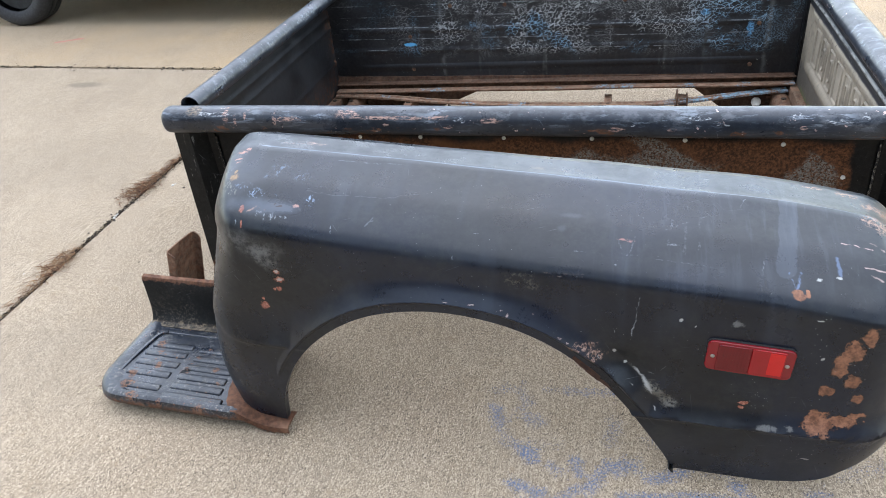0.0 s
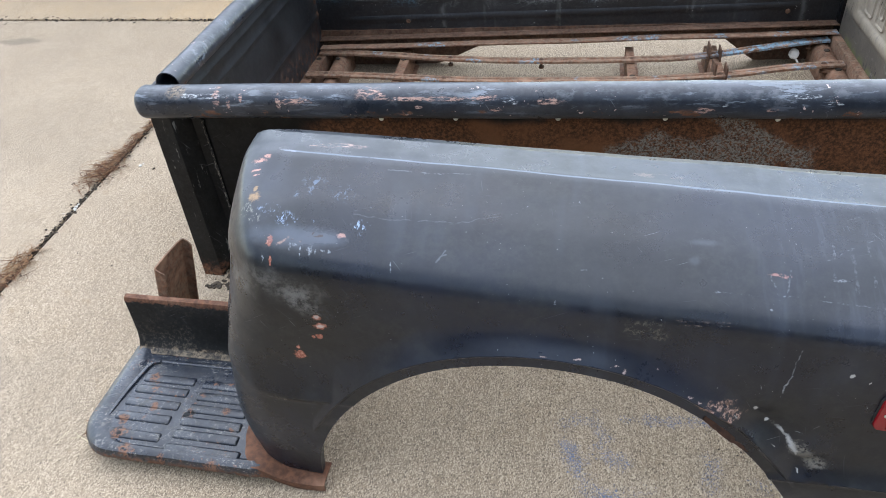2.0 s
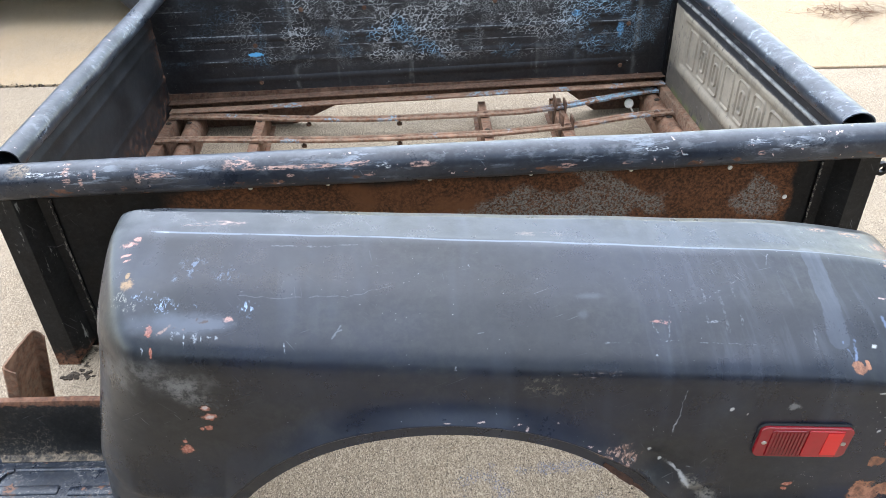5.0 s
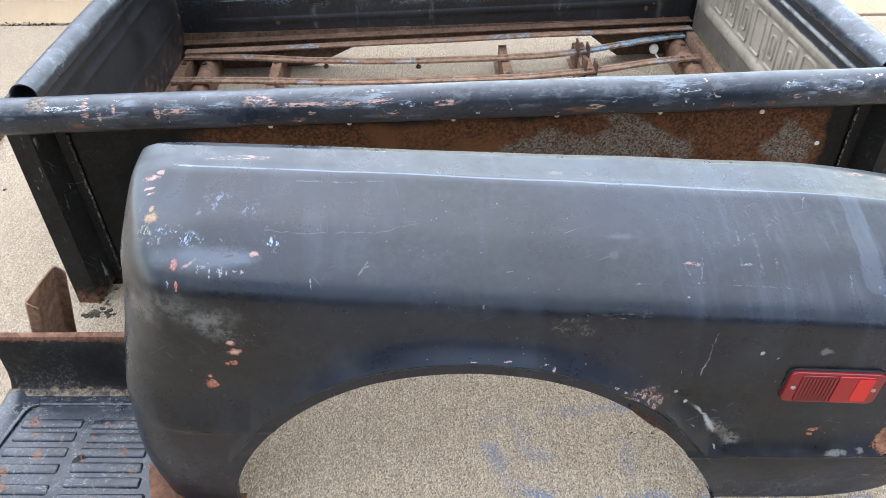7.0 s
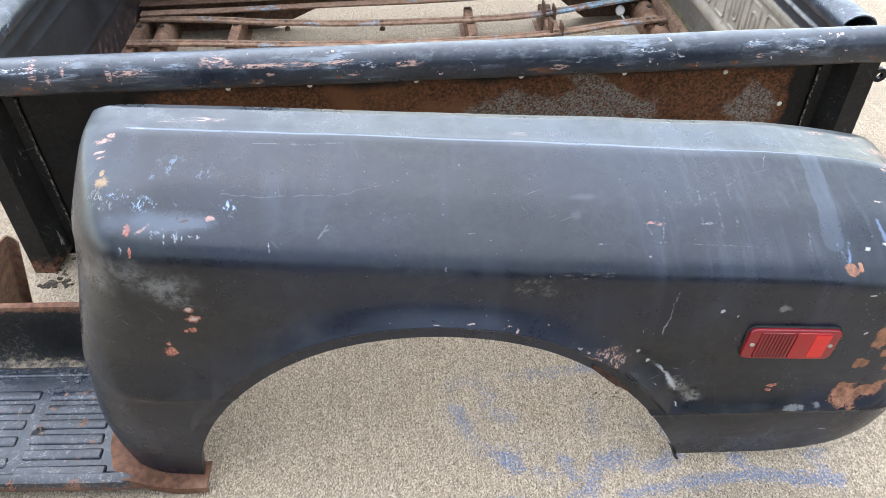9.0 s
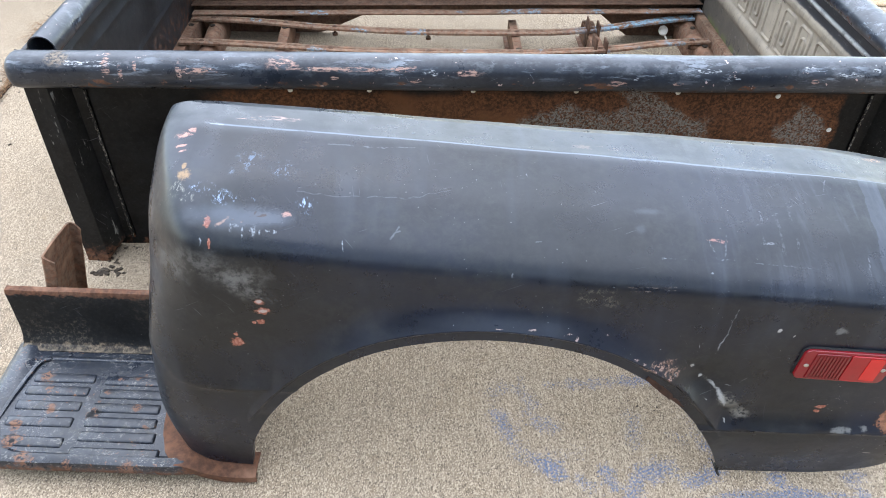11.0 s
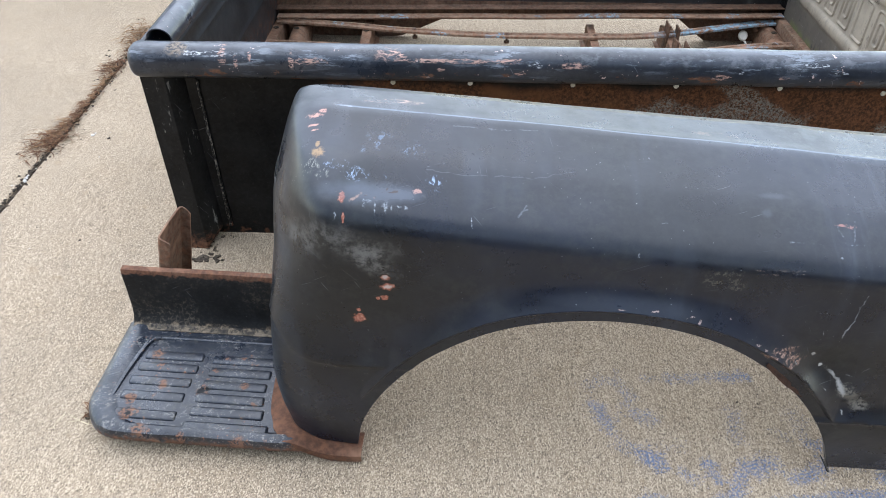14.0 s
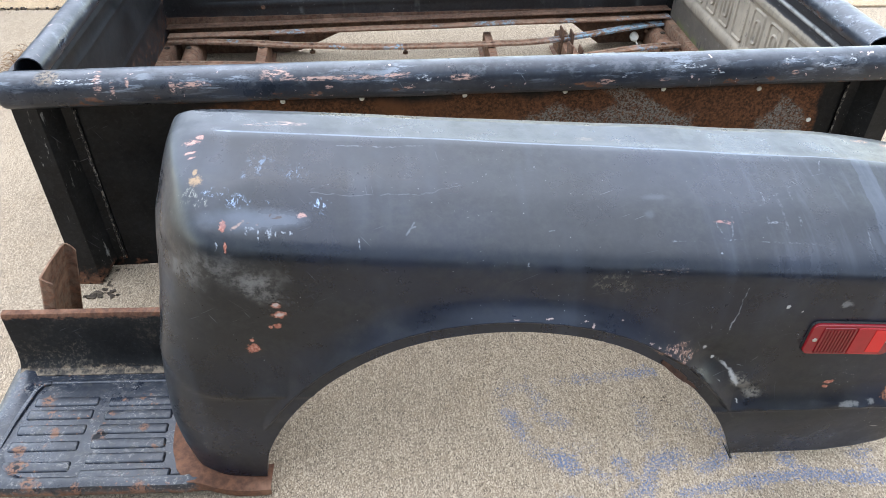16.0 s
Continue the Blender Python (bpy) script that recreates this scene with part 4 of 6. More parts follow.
        sweep_on = (((0.155, 1.138), (0.276, 1.149), 0.014, 0.9), ((0.276, 1.149), (0.40, 1.161), 0.016, 0.97), ((0.385, 1.2), (0.407, 1.16), 0.02, 0.9), ((0.40, 1.161), (0.567, 1.136), 0.018, 0.97), ((0.531, 1.192), (0.557, 1.201), 0.02, 0.8), ((0.55, 1.162), (0.556, 1.157), 0.012, 0.9),
                    ((-0.085, 1.137), (-0.014, 1.113), 0.018, 0.95), ((0.0, 1.1), (0.092, 1.153), 0.018, 0.85), ((0.683, 1.422), (0.76, 1.439), 0.014, 0.6), ((0.605, 1.27), (0.70, 1.298), 0.03, 0.6), ((0.30, 1.23), (0.40, 1.235), 0.025, 0.6))
        for a, b, w, s in bar + tuple((*q[:3], min(1.0, q[3] * 1.1)) for q in loop) + dabs + sweep_on:
            m = n.math("MULTIPLY", n.stroke((*a, 0), (*b, 0), w * 1.25, rag, 1.6, 0.9), s)
            mask = m if mask is None else n.math("MAXIMUM", mask, m)
        mist = n.range(dust, n.math("SUBTRACT", 0.68, n.math("MULTIPLY", mask, 0.29)), n.math("SUBTRACT", 0.86, n.math("MULTIPLY", mask, 0.29)))
        col = n.mix(n.math("MULTIPLY", mist, n.range(mask, 0.02, 0.55, 0.0, 0.82)), col, (0.072, 0.125, 0.235))
        col = n.mix(n.math("MULTIPLY", n.spot((-0.13, 1.0, 0), (0.05, 0.04, 1), rag, 0.5, amount=1.0), 0.4), col, (0.5, 0.44, 0.16))
    n.set(Base_Color=col, Normal=n.bump(n.math("ADD", speck, n.math("MULTIPLY", broom, 0.45)), 0.45, 0.0022))
    return n.mat


def plain(name, colour, rough=0.6, metal=0.0, vary=0.25, scale=30.0, spec=0.5, bump=0.1):
    n = Nodes(name, rough, metal, spec)
    col = n.mix(n.range(n.noise(scale, 5), 0.35, 0.7), tuple(c * (1 - vary) for c in colour), tuple(min(1.0, c * (1 + vary)) for c in colour))
    n.set(Base_Color=col, Normal=n.bump(n.noise(scale * 4, 4), bump, 0.001))
    return n.mat


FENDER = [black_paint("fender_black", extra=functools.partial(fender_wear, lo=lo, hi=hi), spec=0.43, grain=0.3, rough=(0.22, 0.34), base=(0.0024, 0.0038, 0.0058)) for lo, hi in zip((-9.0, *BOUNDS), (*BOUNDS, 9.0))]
RAIL = black_paint("rail_black", (0.013, 0.0165, 0.023), (0.24, 0.40), 1.2, rail_wear)
INNER = black_paint("bed_inner_black", (0.006, 0.0065, 0.0075), (0.35, 0.55), 1.0, crackled)
SIDE = black_paint("bed_side_black", (0.002, 0.0022, 0.0024), (0.3, 0.45), 0.3, side_rust, 0.2)
POST = black_paint("post_black", (0.0025, 0.0028, 0.0032), (0.26, 0.42), 1.4, post_wear, 0.22)
FRONT = black_paint("front_panel_black", (0.007, 0.0075, 0.0085), (0.4, 0.6), 1.0, front_wear)
STEP = black_paint("step_black", (0.0075, 0.0102, 0.0155), (0.2, 0.36), 0.9, step_wear)
UPRIGHT = black_paint("upright_black", (0.003, 0.003, 0.003), (0.3, 0.55), 0.6, upright_wear, 0.3)


def weld_wear(n, col, ro, ragged):
    fleck = n.range(n.noise(110, 4, 0.7), 0.5, 0.6)
    return n.mix(n.math("MULTIPLY", fleck, 0.7), col, (0.3, 0.27, 0.22)), n.lerp(fleck, ro, 0.8)


WELD = black_paint("weld_black", (0.006, 0.006, 0.006), (0.3, 0.5), 1.0, weld_wear, 0.3)
TAILGATE = tailgate_skin("tailgate_dusty")
RUSTY = rusty_steel("rusty_steel", 1.2, 0.5)
RUSTY_DARK = rusty_steel("rusty_steel_dark", 0.6, 0.3)
RUSTY_FLANGE = rusty_steel("rusty_flange", 0.9, 0.0)
STRIP = rusty_steel("rusty_strip", 1.3, 0.85, 0.9)
STRIP_BARE = rusty_steel("rusty_strip_bare", 1.3, 0.85, 0.7)
CONCRETE = concrete("concrete", 0.0, True)
CONCRETE_WARM = concrete("concrete_stained", 0.9)
SOIL = plain("joint_soil", (0.075, 0.055, 0.038), 0.95, 0, 0.5, 60, 0.2, 0.6)
STRAW = plain("dead_grass", (0.115, 0.055, 0.028), 0.9, 0, 0.5, 90, 0.2)
STRAW_TAN = plain("tan_grass", (0.195, 0.11, 0.055), 0.9, 0, 0.4, 90, 0.2)
PALE_STONE = plain("pale_stone", (0.46, 0.43, 0.38), 0.9, 0, 0.2, 60, 0.2)
CLOD = plain("dirt_clods", (0.075, 0.058, 0.042), 0.95, 0, 0.45, 120, 0.2)
STRAW_PALE = plain("pale_straw", (0.5, 0.42, 0.27), 0.85, 0, 0.3, 90, 0.2)
TWIG = plain("twigs", (0.045, 0.034, 0.024), 0.95, 0, 0.5, 90, 0.2)
FIELD = plain("far_ground", (0.26, 0.215, 0.16), 0.95, 0, 0.25, 0.6, 0.2)
STEEL = plain("screw_steel", (0.55, 0.53, 0.5), 0.35, 0.9, 0.2)
RUBBER = plain("tyre_rubber", (0.022, 0.022, 0.023), 0.75, 0, 0.3, 60)
ALLOY = plain("wheel_alloy", (0.62, 0.63, 0.65), 0.28, 0.9, 0.08)
CAR_PAINT = plain("car_paint", (0.16, 0.165, 0.175), 0.25, 0.4, 0.05)
CAR_DARK = plain("car_underside", (0.02, 0.02, 0.02), 0.8, 0, 0.3)
CAR_GLASS = plain("car_glass", (0.015, 0.017, 0.018), 0.05, 0, 0.1)


def lens_mat(name, colour, rough):
    n = Nodes(name, rough, 0.0, 0.5)
    col = n.mix(n.range(n.noise(60, 5, 0.7), 0.55, 0.72, 0.0, 0.25), colour, tuple(c * 0.5 for c in colour))
    n.set(Base_Color=col)
    return n.mat


LENS_DARK = lens_mat("lens_dark_red", (0.15, 0.004, 0.008), 0.16)
LENS = lens_mat("lens_red", (0.30, 0.007, 0.011), 0.16)
LENS_BRIGHT = lens_mat("lens_reflector", (0.56, 0.012, 0.012), 0.16)
LENS_RIM = lens_mat("lens_rim", (0.20, 0.008, 0.012), 0.2)

# ---- ground: one sheet, with a slab drive on it ----
bm = bmesh.new()
bmesh.ops.create_grid(bm, x_segments=24, y_segments=24, size=400)
bmesh.ops.translate(bm, vec=(0, 0, -0.11), verts=bm.verts)
tagged(part("ground", bm, FIELD, smooth=False), "bare pale ground beyond the concrete drive", "ground", kind="structure")

pavement = root("pavement", 0, 2, 0, "broom-finished concrete drive of large slabs, gritty and stained, with blue overspray", "pavement")
tagged(pavement, kind="structure")
JX = [-9.2, -5.45, -1.775, 2.75, 6.4, 10.0]
JY = [-7.2, -3.55, 0.1, 3.68, 7.3, 10.9]


def joint_y(j, x):
    return JY[j] - 0.056 * (x + 0.2)


def slab(i, j, material):
    """A slab with eased arrises between two joints each way."""
    gap = 0.007
    x0, x1 = JX[i] + gap, JX[i + 1] - gap
    rows = []
    for ins, z in ((0.0, -0.1), (0.0, -0.006), (0.002, -0.002), (0.006, 0.0)):
        a, b = x0 + ins, x1 - ins
        rows.append([(a, joint_y(j, a) + gap * 1.8 + ins, z), (b, joint_y(j, b) + gap * 1.8 + ins, z), (b, joint_y(j + 1, b) - gap * 1.8 - ins, z), (a, joint_y(j + 1, a) - gap * 1.8 - ins, z)])
    bm = sheet(rows, True)
    bm.verts.ensure_lookup_table()
    bm.faces.new(bm.verts[-4:])
    return part("slab", bm, material, pavement, smooth=False)


for i in range(5):
    for j in range(5):
        slab(i, j, CONCRETE if j < 3 else CONCRETE_WARM)
for i, x in enumerate(JX[1:-1]):
    bm = bmesh.new()
    pts = [(x + 0.003 * noise.noise(Vector((0, y * 4, i))), y) for y in np.arange(-7, 11, 0.06)]
    bm = sheet([[(px - 0.014, y, -0.012), (px, y, -0.005 + 0.004 * noise.noise(Vector((y * 9, i, 3)))), (px + 0.014, y, -0.012)] for px, y in pts])
    part("joint_filler", bm, SOIL, pavement, "dirt packed in an open joint")
for j in range(1, 5):
    bm = sheet([[(x, joint_y(j, x) - 0.022, -0.014), (x, joint_y(j, x), -0.006 + 0.004 * noise.noise(Vector((x * 9, j, 5)))), (x, joint_y(j, x) + 0.022, -0.014)] for x in np.arange(-9, 10, 0.06)])
    part("joint_filler", bm, SOIL, pavement, "dirt packed in an open joint")


def blade(bm, rnd, bx, by, ang, ln, up, w, bend, base=0.002):
    """One dry blade: a folded strip that narrows to a point."""
    last = None
    for k in range(5):
        t = k / 4
        a = ang + bend * t
        px, py = bx + ln * t * math.cos(a), by + ln * t * math.sin(a)
        pz = base + ln * up * math.sin(math.pi * min(1.0, t * 0.8 + 0.1))
        ww = w * (1 - 0.8 * t)
        pair = (bm.verts.new((px - ww * math.sin(a), py + ww * math.cos(a), pz)), bm.verts.new((px + ww * math.sin(a), py - ww * math.cos(a), pz + 0.0006)))
        if last:
            bm.faces.new((last[0], last[1], pair[1], pair[0]))
        last = pair


def tuft(name, x, y, count, reach, spread, material, label, seed, lift=0.35, width=0.0022, head=None, fan=math.pi):
    """Dry blades lying out from a line of roots; head and fan: their main way and how far they stray from it."""
    rnd = random.Random(seed)
    bm = bmesh.new()
    for _ in range(count):
        ang = rnd.uniform(0, 2 * math.pi) if head is None else radians(head) + rnd.choice((0, math.pi)) + rnd.gauss(0, fan)
        blade(bm, rnd, x + rnd.gauss(0, spread[0]), y + rnd.gauss(0, spread[1]), ang, reach * rnd.uniform(0.25, 1.0), lift * rnd.uniform(0.0, 1.0), width * rnd.uniform(0.5, 1.3), rnd.gauss(0, 0.7), 0.002 + rnd.uniform(0, 0.010) * (lift > 0.2))
    ob = part(name, bm, material)
    return tagged(ob, label, "weeds", "dry weeds in the joint", "stuff")


def crumbs(name, places, material, label, seed, flat=0.6):
    """Loose lumps: each a rough little stone, from x, y, the spread, how many, and the size."""
    rnd = random.Random(seed)
    bm = bmesh.new()
    for x, y, dx, dy, count, size in places:
        for _ in range(count):
            r = size * rnd.uniform(0.35, 1.0)
            px, py = x + rnd.gauss(0, dx), y + rnd.gauss(0, dy)
            turn, long = rnd.uniform(0, math.pi), rnd.uniform(1.0, 1.8)
            vs = []
            for k, (h, m, w) in enumerate(((0.0, 5, 0.9), (0.8, 5, 0.8))):
                ringed = []
                for i in range(m):
                    a = turn + 2 * math.pi * (i + 0.5 * k) / m
                    q = r * w * rnd.uniform(0.7, 1.1)
                    u, v = q * long * math.cos(a - turn), q * math.sin(a - turn)
                    ringed.append(bm.verts.new((px + u * math.cos(turn) - v * math.sin(turn), py + u * math.sin(turn) + v * math.cos(turn), -0.001 + h * r * flat * rnd.uniform(0.7, 1.3))))
                vs.append(ringed)
            for i in range(5):
                bm.faces.new((vs[0][i], vs[0][(i + 1) % 5], vs[1][(i + 1) % 5], vs[1][i]))
            bm.faces.new(vs[1])
    return tagged(part(name, bm, material, smooth=False), label, "debris", "loose dirt on the drive", "stuff")


HAY = "brown dead grass lying along the slab joint"
for k, (x, y, c, r, sp, head, fan, up) in enumerate(((-1.80, 2.375, 210, 0.075, (0.026, 0.045), 20, 0.6, 0.16), (-1.785, 2.45, 130, 0.05, (0.014, 0.05), 80, 0.8, 0.2), (-1.775, 2.58, 190, 0.035, (0.010, 0.06), 80, 0.9, 0.25),
                                                     (-1.775, 2.75, 170, 0.035, (0.009, 0.07), 85, 0.9, 0.22), (-1.79, 2.9, 170, 0.05, (0.022, 0.035), 20, 0.9, 0.25), (-1.80, 3.2, 210, 0.06, (0.026, 0.06), 60, 0.9, 0.3), (-1.785, 3.05, 90, 0.035, (0.010, 0.06), 85, 0.9, 0.2),
                                                     (-1.785, 1.86, 120, 0.085, (0.016, 0.045), 70, 0.5, 0.12), (-1.765, 1.82, 26, 0.10, (0.012, 0.03), 10, 0.35, 0.1), (-1.785, 1.72, 90, 0.05, (0.012, 0.07), 80, 0.7, 0.15), (-1.78, 1.5, 60, 0.04, (0.008, 0.12), 85, 0.6, 0.1))):
    tuft("dry_weeds", x, y, int(c * 0.7), r, sp, (STRAW, STRAW_TAN)[k % 2], HAY, 10 + k, up, 0.0021, head, fan)
    tuft("dry_weeds", x, y, c // 4, r * 1.15, sp, (STRAW_TAN, STRAW)[k % 2], HAY, 60 + k, up, 0.0013, head, fan * 1.1)
tuft("dry_weeds", -1.224, 1.305, 34, 0.022, (0.006, 0.010), STRAW, "small dead grass clump against the step edge", 31, 0.6, 0.0015)
tuft("dry_weeds", -1.235, 1.29, 5, 0.11, (0.02, 0.03), STRAW_PALE, "few pale straws lying beside the step", 32, 0.05, 0.0011, -150, 0.4)
tuft("dry_weeds", 2.2, 4.31, 160, 0.16, (0.12, 0.05), STRAW, "flattened dead grass on the concrete", 33, 0.2)
tuft("straw", 0.60, 3.03, 7, 0.11, (0.02, 0.02), STRAW_PALE, "few pale straws inside the bed frame", 35, 0.9)
tuft("twigs", -1.745, 2.47, 3, 0.05, (0.004, 0.004), TWIG, "dark curled twig beside the slab joint", 38, 0.2, 0.003, 10, 0.3)
crumbs("soil_crumbs", ((-1.775, 2.0, 0.007, 0.18, 150, 0.006), (-1.775, 2.7, 0.012, 0.3, 220, 0.006), (-1.775, 1.4, 0.008, 0.25, 90, 0.006), (-1.80, 2.38, 0.05, 0.08, 70, 0.004), (-1.8, 3.1, 0.04, 0.15, 60, 0.006)), TWIG, "dark soil crumbs and chaff in the slab joint", 41)
crumbs("soil_crumbs", [(-4.2 + 0.24 * i, JY[3] - 0.056 * (-4.0 + 0.24 * i), 0.08, 0.010 + 0.004 * (i % 3), 26, 0.008) for i in range(12)], TWIG, "dark soil crumbs and chaff in the slab joint", 42)
crumbs("pale_chips", ((-1.774, 2.15, 0.004, 0.05, 6, 0.007), (-1.67, 2.422, 0.004, 0.004, 2, 0.009), (-1.74, 2.3, 0.15, 0.3, 14, 0.004)), PALE_STONE, "pale concrete chips beside the slab joint", 43)
crumbs("gravel_bits", ((-2.2, 2.6, 0.5, 0.6, 50, 0.0045), (-1.611, 2.398, 0.003, 0.003, 2, 0.007), (-1.5, 1.6, 0.2, 0.4, 22, 0.0035), (0.1, 1.2, 0.25, 0.2, 8, 0.003), (0.19, 1.38, 0.02, 0.02, 8, 0.003)), TWIG, "scattered dark grit on the concrete", 44)
crumbs("clods", ((-1.135, 1.805, 0.010, 0.008, 9, 0.010), (-1.108, 1.812, 0.010, 0.010, 10, 0.009), (-1.082, 1.80, 0.006, 0.004, 5, 0.007), (-1.12, 1.85, 0.012, 0.015, 12, 0.006), (-1.083, 1.9, 0.012, 0.004, 6, 0.006), (-1.222, 1.305, 0.006, 0.008, 14, 0.010)), CLOD, "dark broken clods of dirt by the post foot", 37, 0.8)

# unseen wall added behind the viewer to give the black paint a dark reflection
tagged(part("unseen_wall", box(-14, -4.6, -0.1, 14, -4.35, 2.9, 0.02), plain("dark_wall", (0.10, 0.085, 0.075), 0.85, 0, 0.2, 3.0, 0.3)), "unseen plain dark wall, added for the black paint to reflect", "wall", kind="structure")

# ---- truck bed ----
X0, X1, Y0, Y1 = -1.215, 0.80, 1.92, 3.245
bed = root("truck_bed", (X0 + X1) / 2, (Y0 + Y1) / 2, 0, "black step-side pickup bed, floorless and rusty, set down on concrete", "truck bed")


def panel_x(y, z0, z1, beads, proud, cut=None, n=80, out=1):
    """An upright sheet along x at depth y with level pressed beads; cut gives its lower edge."""
    zs = sorted({round(z0 + (z1 - z0) * i / 20, 4) for i in range(21)} | {round(b + d, 4) for b in beads for d in (-0.014, -0.007, 0.0, 0.007, 0.014)})
    rows = []
    for z in zs:
        lift = max([0.0] + [proud * max(0.0, 1 - (abs(z - b) / 0.014) ** 2) for b in beads])
        row = []
        for i in range(n + 1):
            x = X0 + (X1 - X0) * i / n
            fade = min(1.0, max(0.0, (x - X0 - 0.12) / 0.05), max(0.0, (X1 - 0.12 - x) / 0.05))
            zz = cut(x) + z0 + (z - z0) * (z1 - z0 - cut(x)) / (z1 - z0) if cut else z
            row.append((x, y + out * lift * fade + 0.0025 * noise.noise(Vector((x * 3, y, z * 5))), zz))
        rows.append(row)
    return solid(sheet(rows), 0.003)


def arch_cut(x):
    """Cut-out over the axle in the lower side."""
    if x < -0.72 or x > 0.52:
        return 0.0
    return min(0.13, 0.13 * (x + 0.72) / 0.30, 0.13 * ((0.52 - x) / 0.17))


def sag(x):
    """How far the far side has settled, more towards the front of the bed."""
    return 0.028 * (X1 - x) / (X1 - X0)


def settled(bm):
    for v in bm.verts:
        v.co.z -= sag(v.co.x)
    return bm


near = part("side_panel", panel_x(Y0, 0.004, 0.50, (), 0.0, arch_cut, out=-1), SIDE, bed, "black bed side with a bare rusty patch and pale bolt holes")
far = part("side_panel", panel_x(Y1, 0.122, 0.53, (0.19, 0.27, 0.36), 0.0035, lambda x: 0.028 - sag(x), out=-1), INNER, bed, "black bed side with crackled paint showing pale blue")
rnd = random.Random(4)
# lower apron of the far side, with the axle cut-out
bm = panel_x(Y1 - 0.004, 0.0, 0.15, (), 0.0, arch_cut, out=-1)
part("apron", bm, RUSTY_DARK, far, "dark rusty lower side with a cut-out")


def rolled_rail(x0, x1, y, z, r, lean):
    """A rolled top rail: a tube with closed rounded ends and a lip turned back to the panel."""
    prof = [(math.copysign(abs(a / r) ** 0.8, a) * r, math.copysign(abs(b / r) ** 0.8, b) * r) for a, b in ring(r, 32, 0.96)]
    rows = []
    xs = [x0 + r * 0.5 * (1 - math.cos(a)) for a in np.linspace(0, math.pi / 2, 6)]
    sc = [0.55 + 0.45 * math.sin(a) for a in np.linspace(0, math.pi / 2, 6)]
    n = 60
    for i in range(1, n):
        xs.append(xs[5] + (x1 - r * 0.5 - xs[5]) * i / n)
        sc.append(1.0)
    for a in np.linspace(math.pi / 2, 0, 6):
        xs.append(x1 - r * 0.5 * (1 - math.cos(a)))
        sc.append(0.55 + 0.45 * math.sin(a))
    for x, s in zip(xs, sc):
        dz = 0.002 * noise.noise(Vector((x * 5, 1, lean)))
        dy = 0.002 * noise.noise(Vector((x * 4, 7, lean)))
        rows.append([(x, y + dy + a * s, z + dz + b * s) for a, b in prof])
    bm = sheet(rows, True)
    bm.verts.ensure_lookup_table()
    m = len(prof)
    bm.faces.new(bm.verts[:m])
    bm.faces.new(bm.verts[-m:])
    merge(bm, box(x0 + 0.01, y + 0.006, z - r - 0.008, x1 - 0.01, y + 0.056, z - r + 0.004, 0.003))
    return bm


part("top_rail", rolled_rail(-1.192, 0.873, 1.862, 0.539, 0.0385, 0.0), RAIL, near, "rolled black rail, scuffed blue-grey with rust chips")
part("top_rail", rolled_rail(-1.23, 0.90, 3.275, 0.555, 0.0375, 3.0), RAIL, far)


def corner_post(x, way, y, out):
    """A folded post: outer face, angled return and weld flange, its foot cut on a slant."""
    prof = ((0.0, 0.0), (0.004, 0.052), (0.055, 0.056), (0.06, 0.05), (0.082, 0.006), (0.105, 0.004))
    rows = []
    for k in range(15):
        s = k / 14
        row = []
        for i, (a, b) in enumerate(prof):
            low = (0.0, 0.0, 0.0, 0.012, 0.03, 0.03)[i] * 1.0
            z = low + (0.495 - low) * s
            flare = 0.012 * (1 - s)
            row.append((x + way * (a * (1 + 0.1 * (1 - s)) + 0.0), y + out * (b + (flare if 0 < i < 4 else 0)), z))
        rows.append(row)
    return solid(sheet(rows), 0.004)


part("corner_post", corner_post(-1.188, 1, Y0 - 0.004, -1), POST, near)
part("corner_post", corner_post(0.845, -1, Y0 - 0.004, -1), POST, near)
part("corner_post", corner_post(-1.212, 1, Y1 + 0.008, 1), POST, far)
part("corner_post", corner_post(0.845, -1, Y1 + 0.008, 1), POST, far)
# weld beads beside the near posts
for x in (-1.079, 0.735):
    path = [(x + 0.002 * noise.noise(Vector((z * 60, x, 0))), Y0 - 0.009, z) for z in np.arange(0.03, 0.47, 0.008)]
    rows = [[(px + a, py + b, pz) for a, b in ring(0.0028 + 0.0018 * noise.noise(Vector((pz * 120, x, 4))), 6)] for px, py, pz in path]
    part("weld_bead", sheet(rows, True), WELD, near)


def disc(x, y, z, r, depth, axis="y", n=14):
    bm = lathe([(0.0, depth), (r * 0.8, depth), (r, depth * 0.5), (r, 0.0)], n)
    turn = {"y": pose(0, 0, 0, 90), "-y": pose(0, 0, 0, 90), "x": pose(0, 0, 0, 0, 90), "z": pose(0, 0, 0)}[axis]
    bmesh.ops.transform(bm, matrix=pose(x, y, z) @ turn, verts=bm.verts)
    return bm


PALE = plain("pale_plug", (0.72, 0.69, 0.6), 0.6, 0, 0.15)
for x, z in ((-0.618, 0.463), (-0.438, 0.464), (-0.2, 0.464), (0.038, 0.465), (0.276, 0.463), (0.514, 0.455), (0.668, 0.365)):
    part("bolt_plug", disc(x, Y0 - 0.003, z, 0.006, 0.003), PALE, near, "pale bolt hole plug")
for x, z in ((-0.64, 0.467), (-0.40, 0.465), (-0.835, 0.184), (0.615, 0.19), (0.63, 0.36), (-0.835, 0.335), (0.1, 0.47)):
    part("bolt_head", disc(x, Y1 - 0.004, z, 0.009, 0.004), RUSTY_DARK, far)

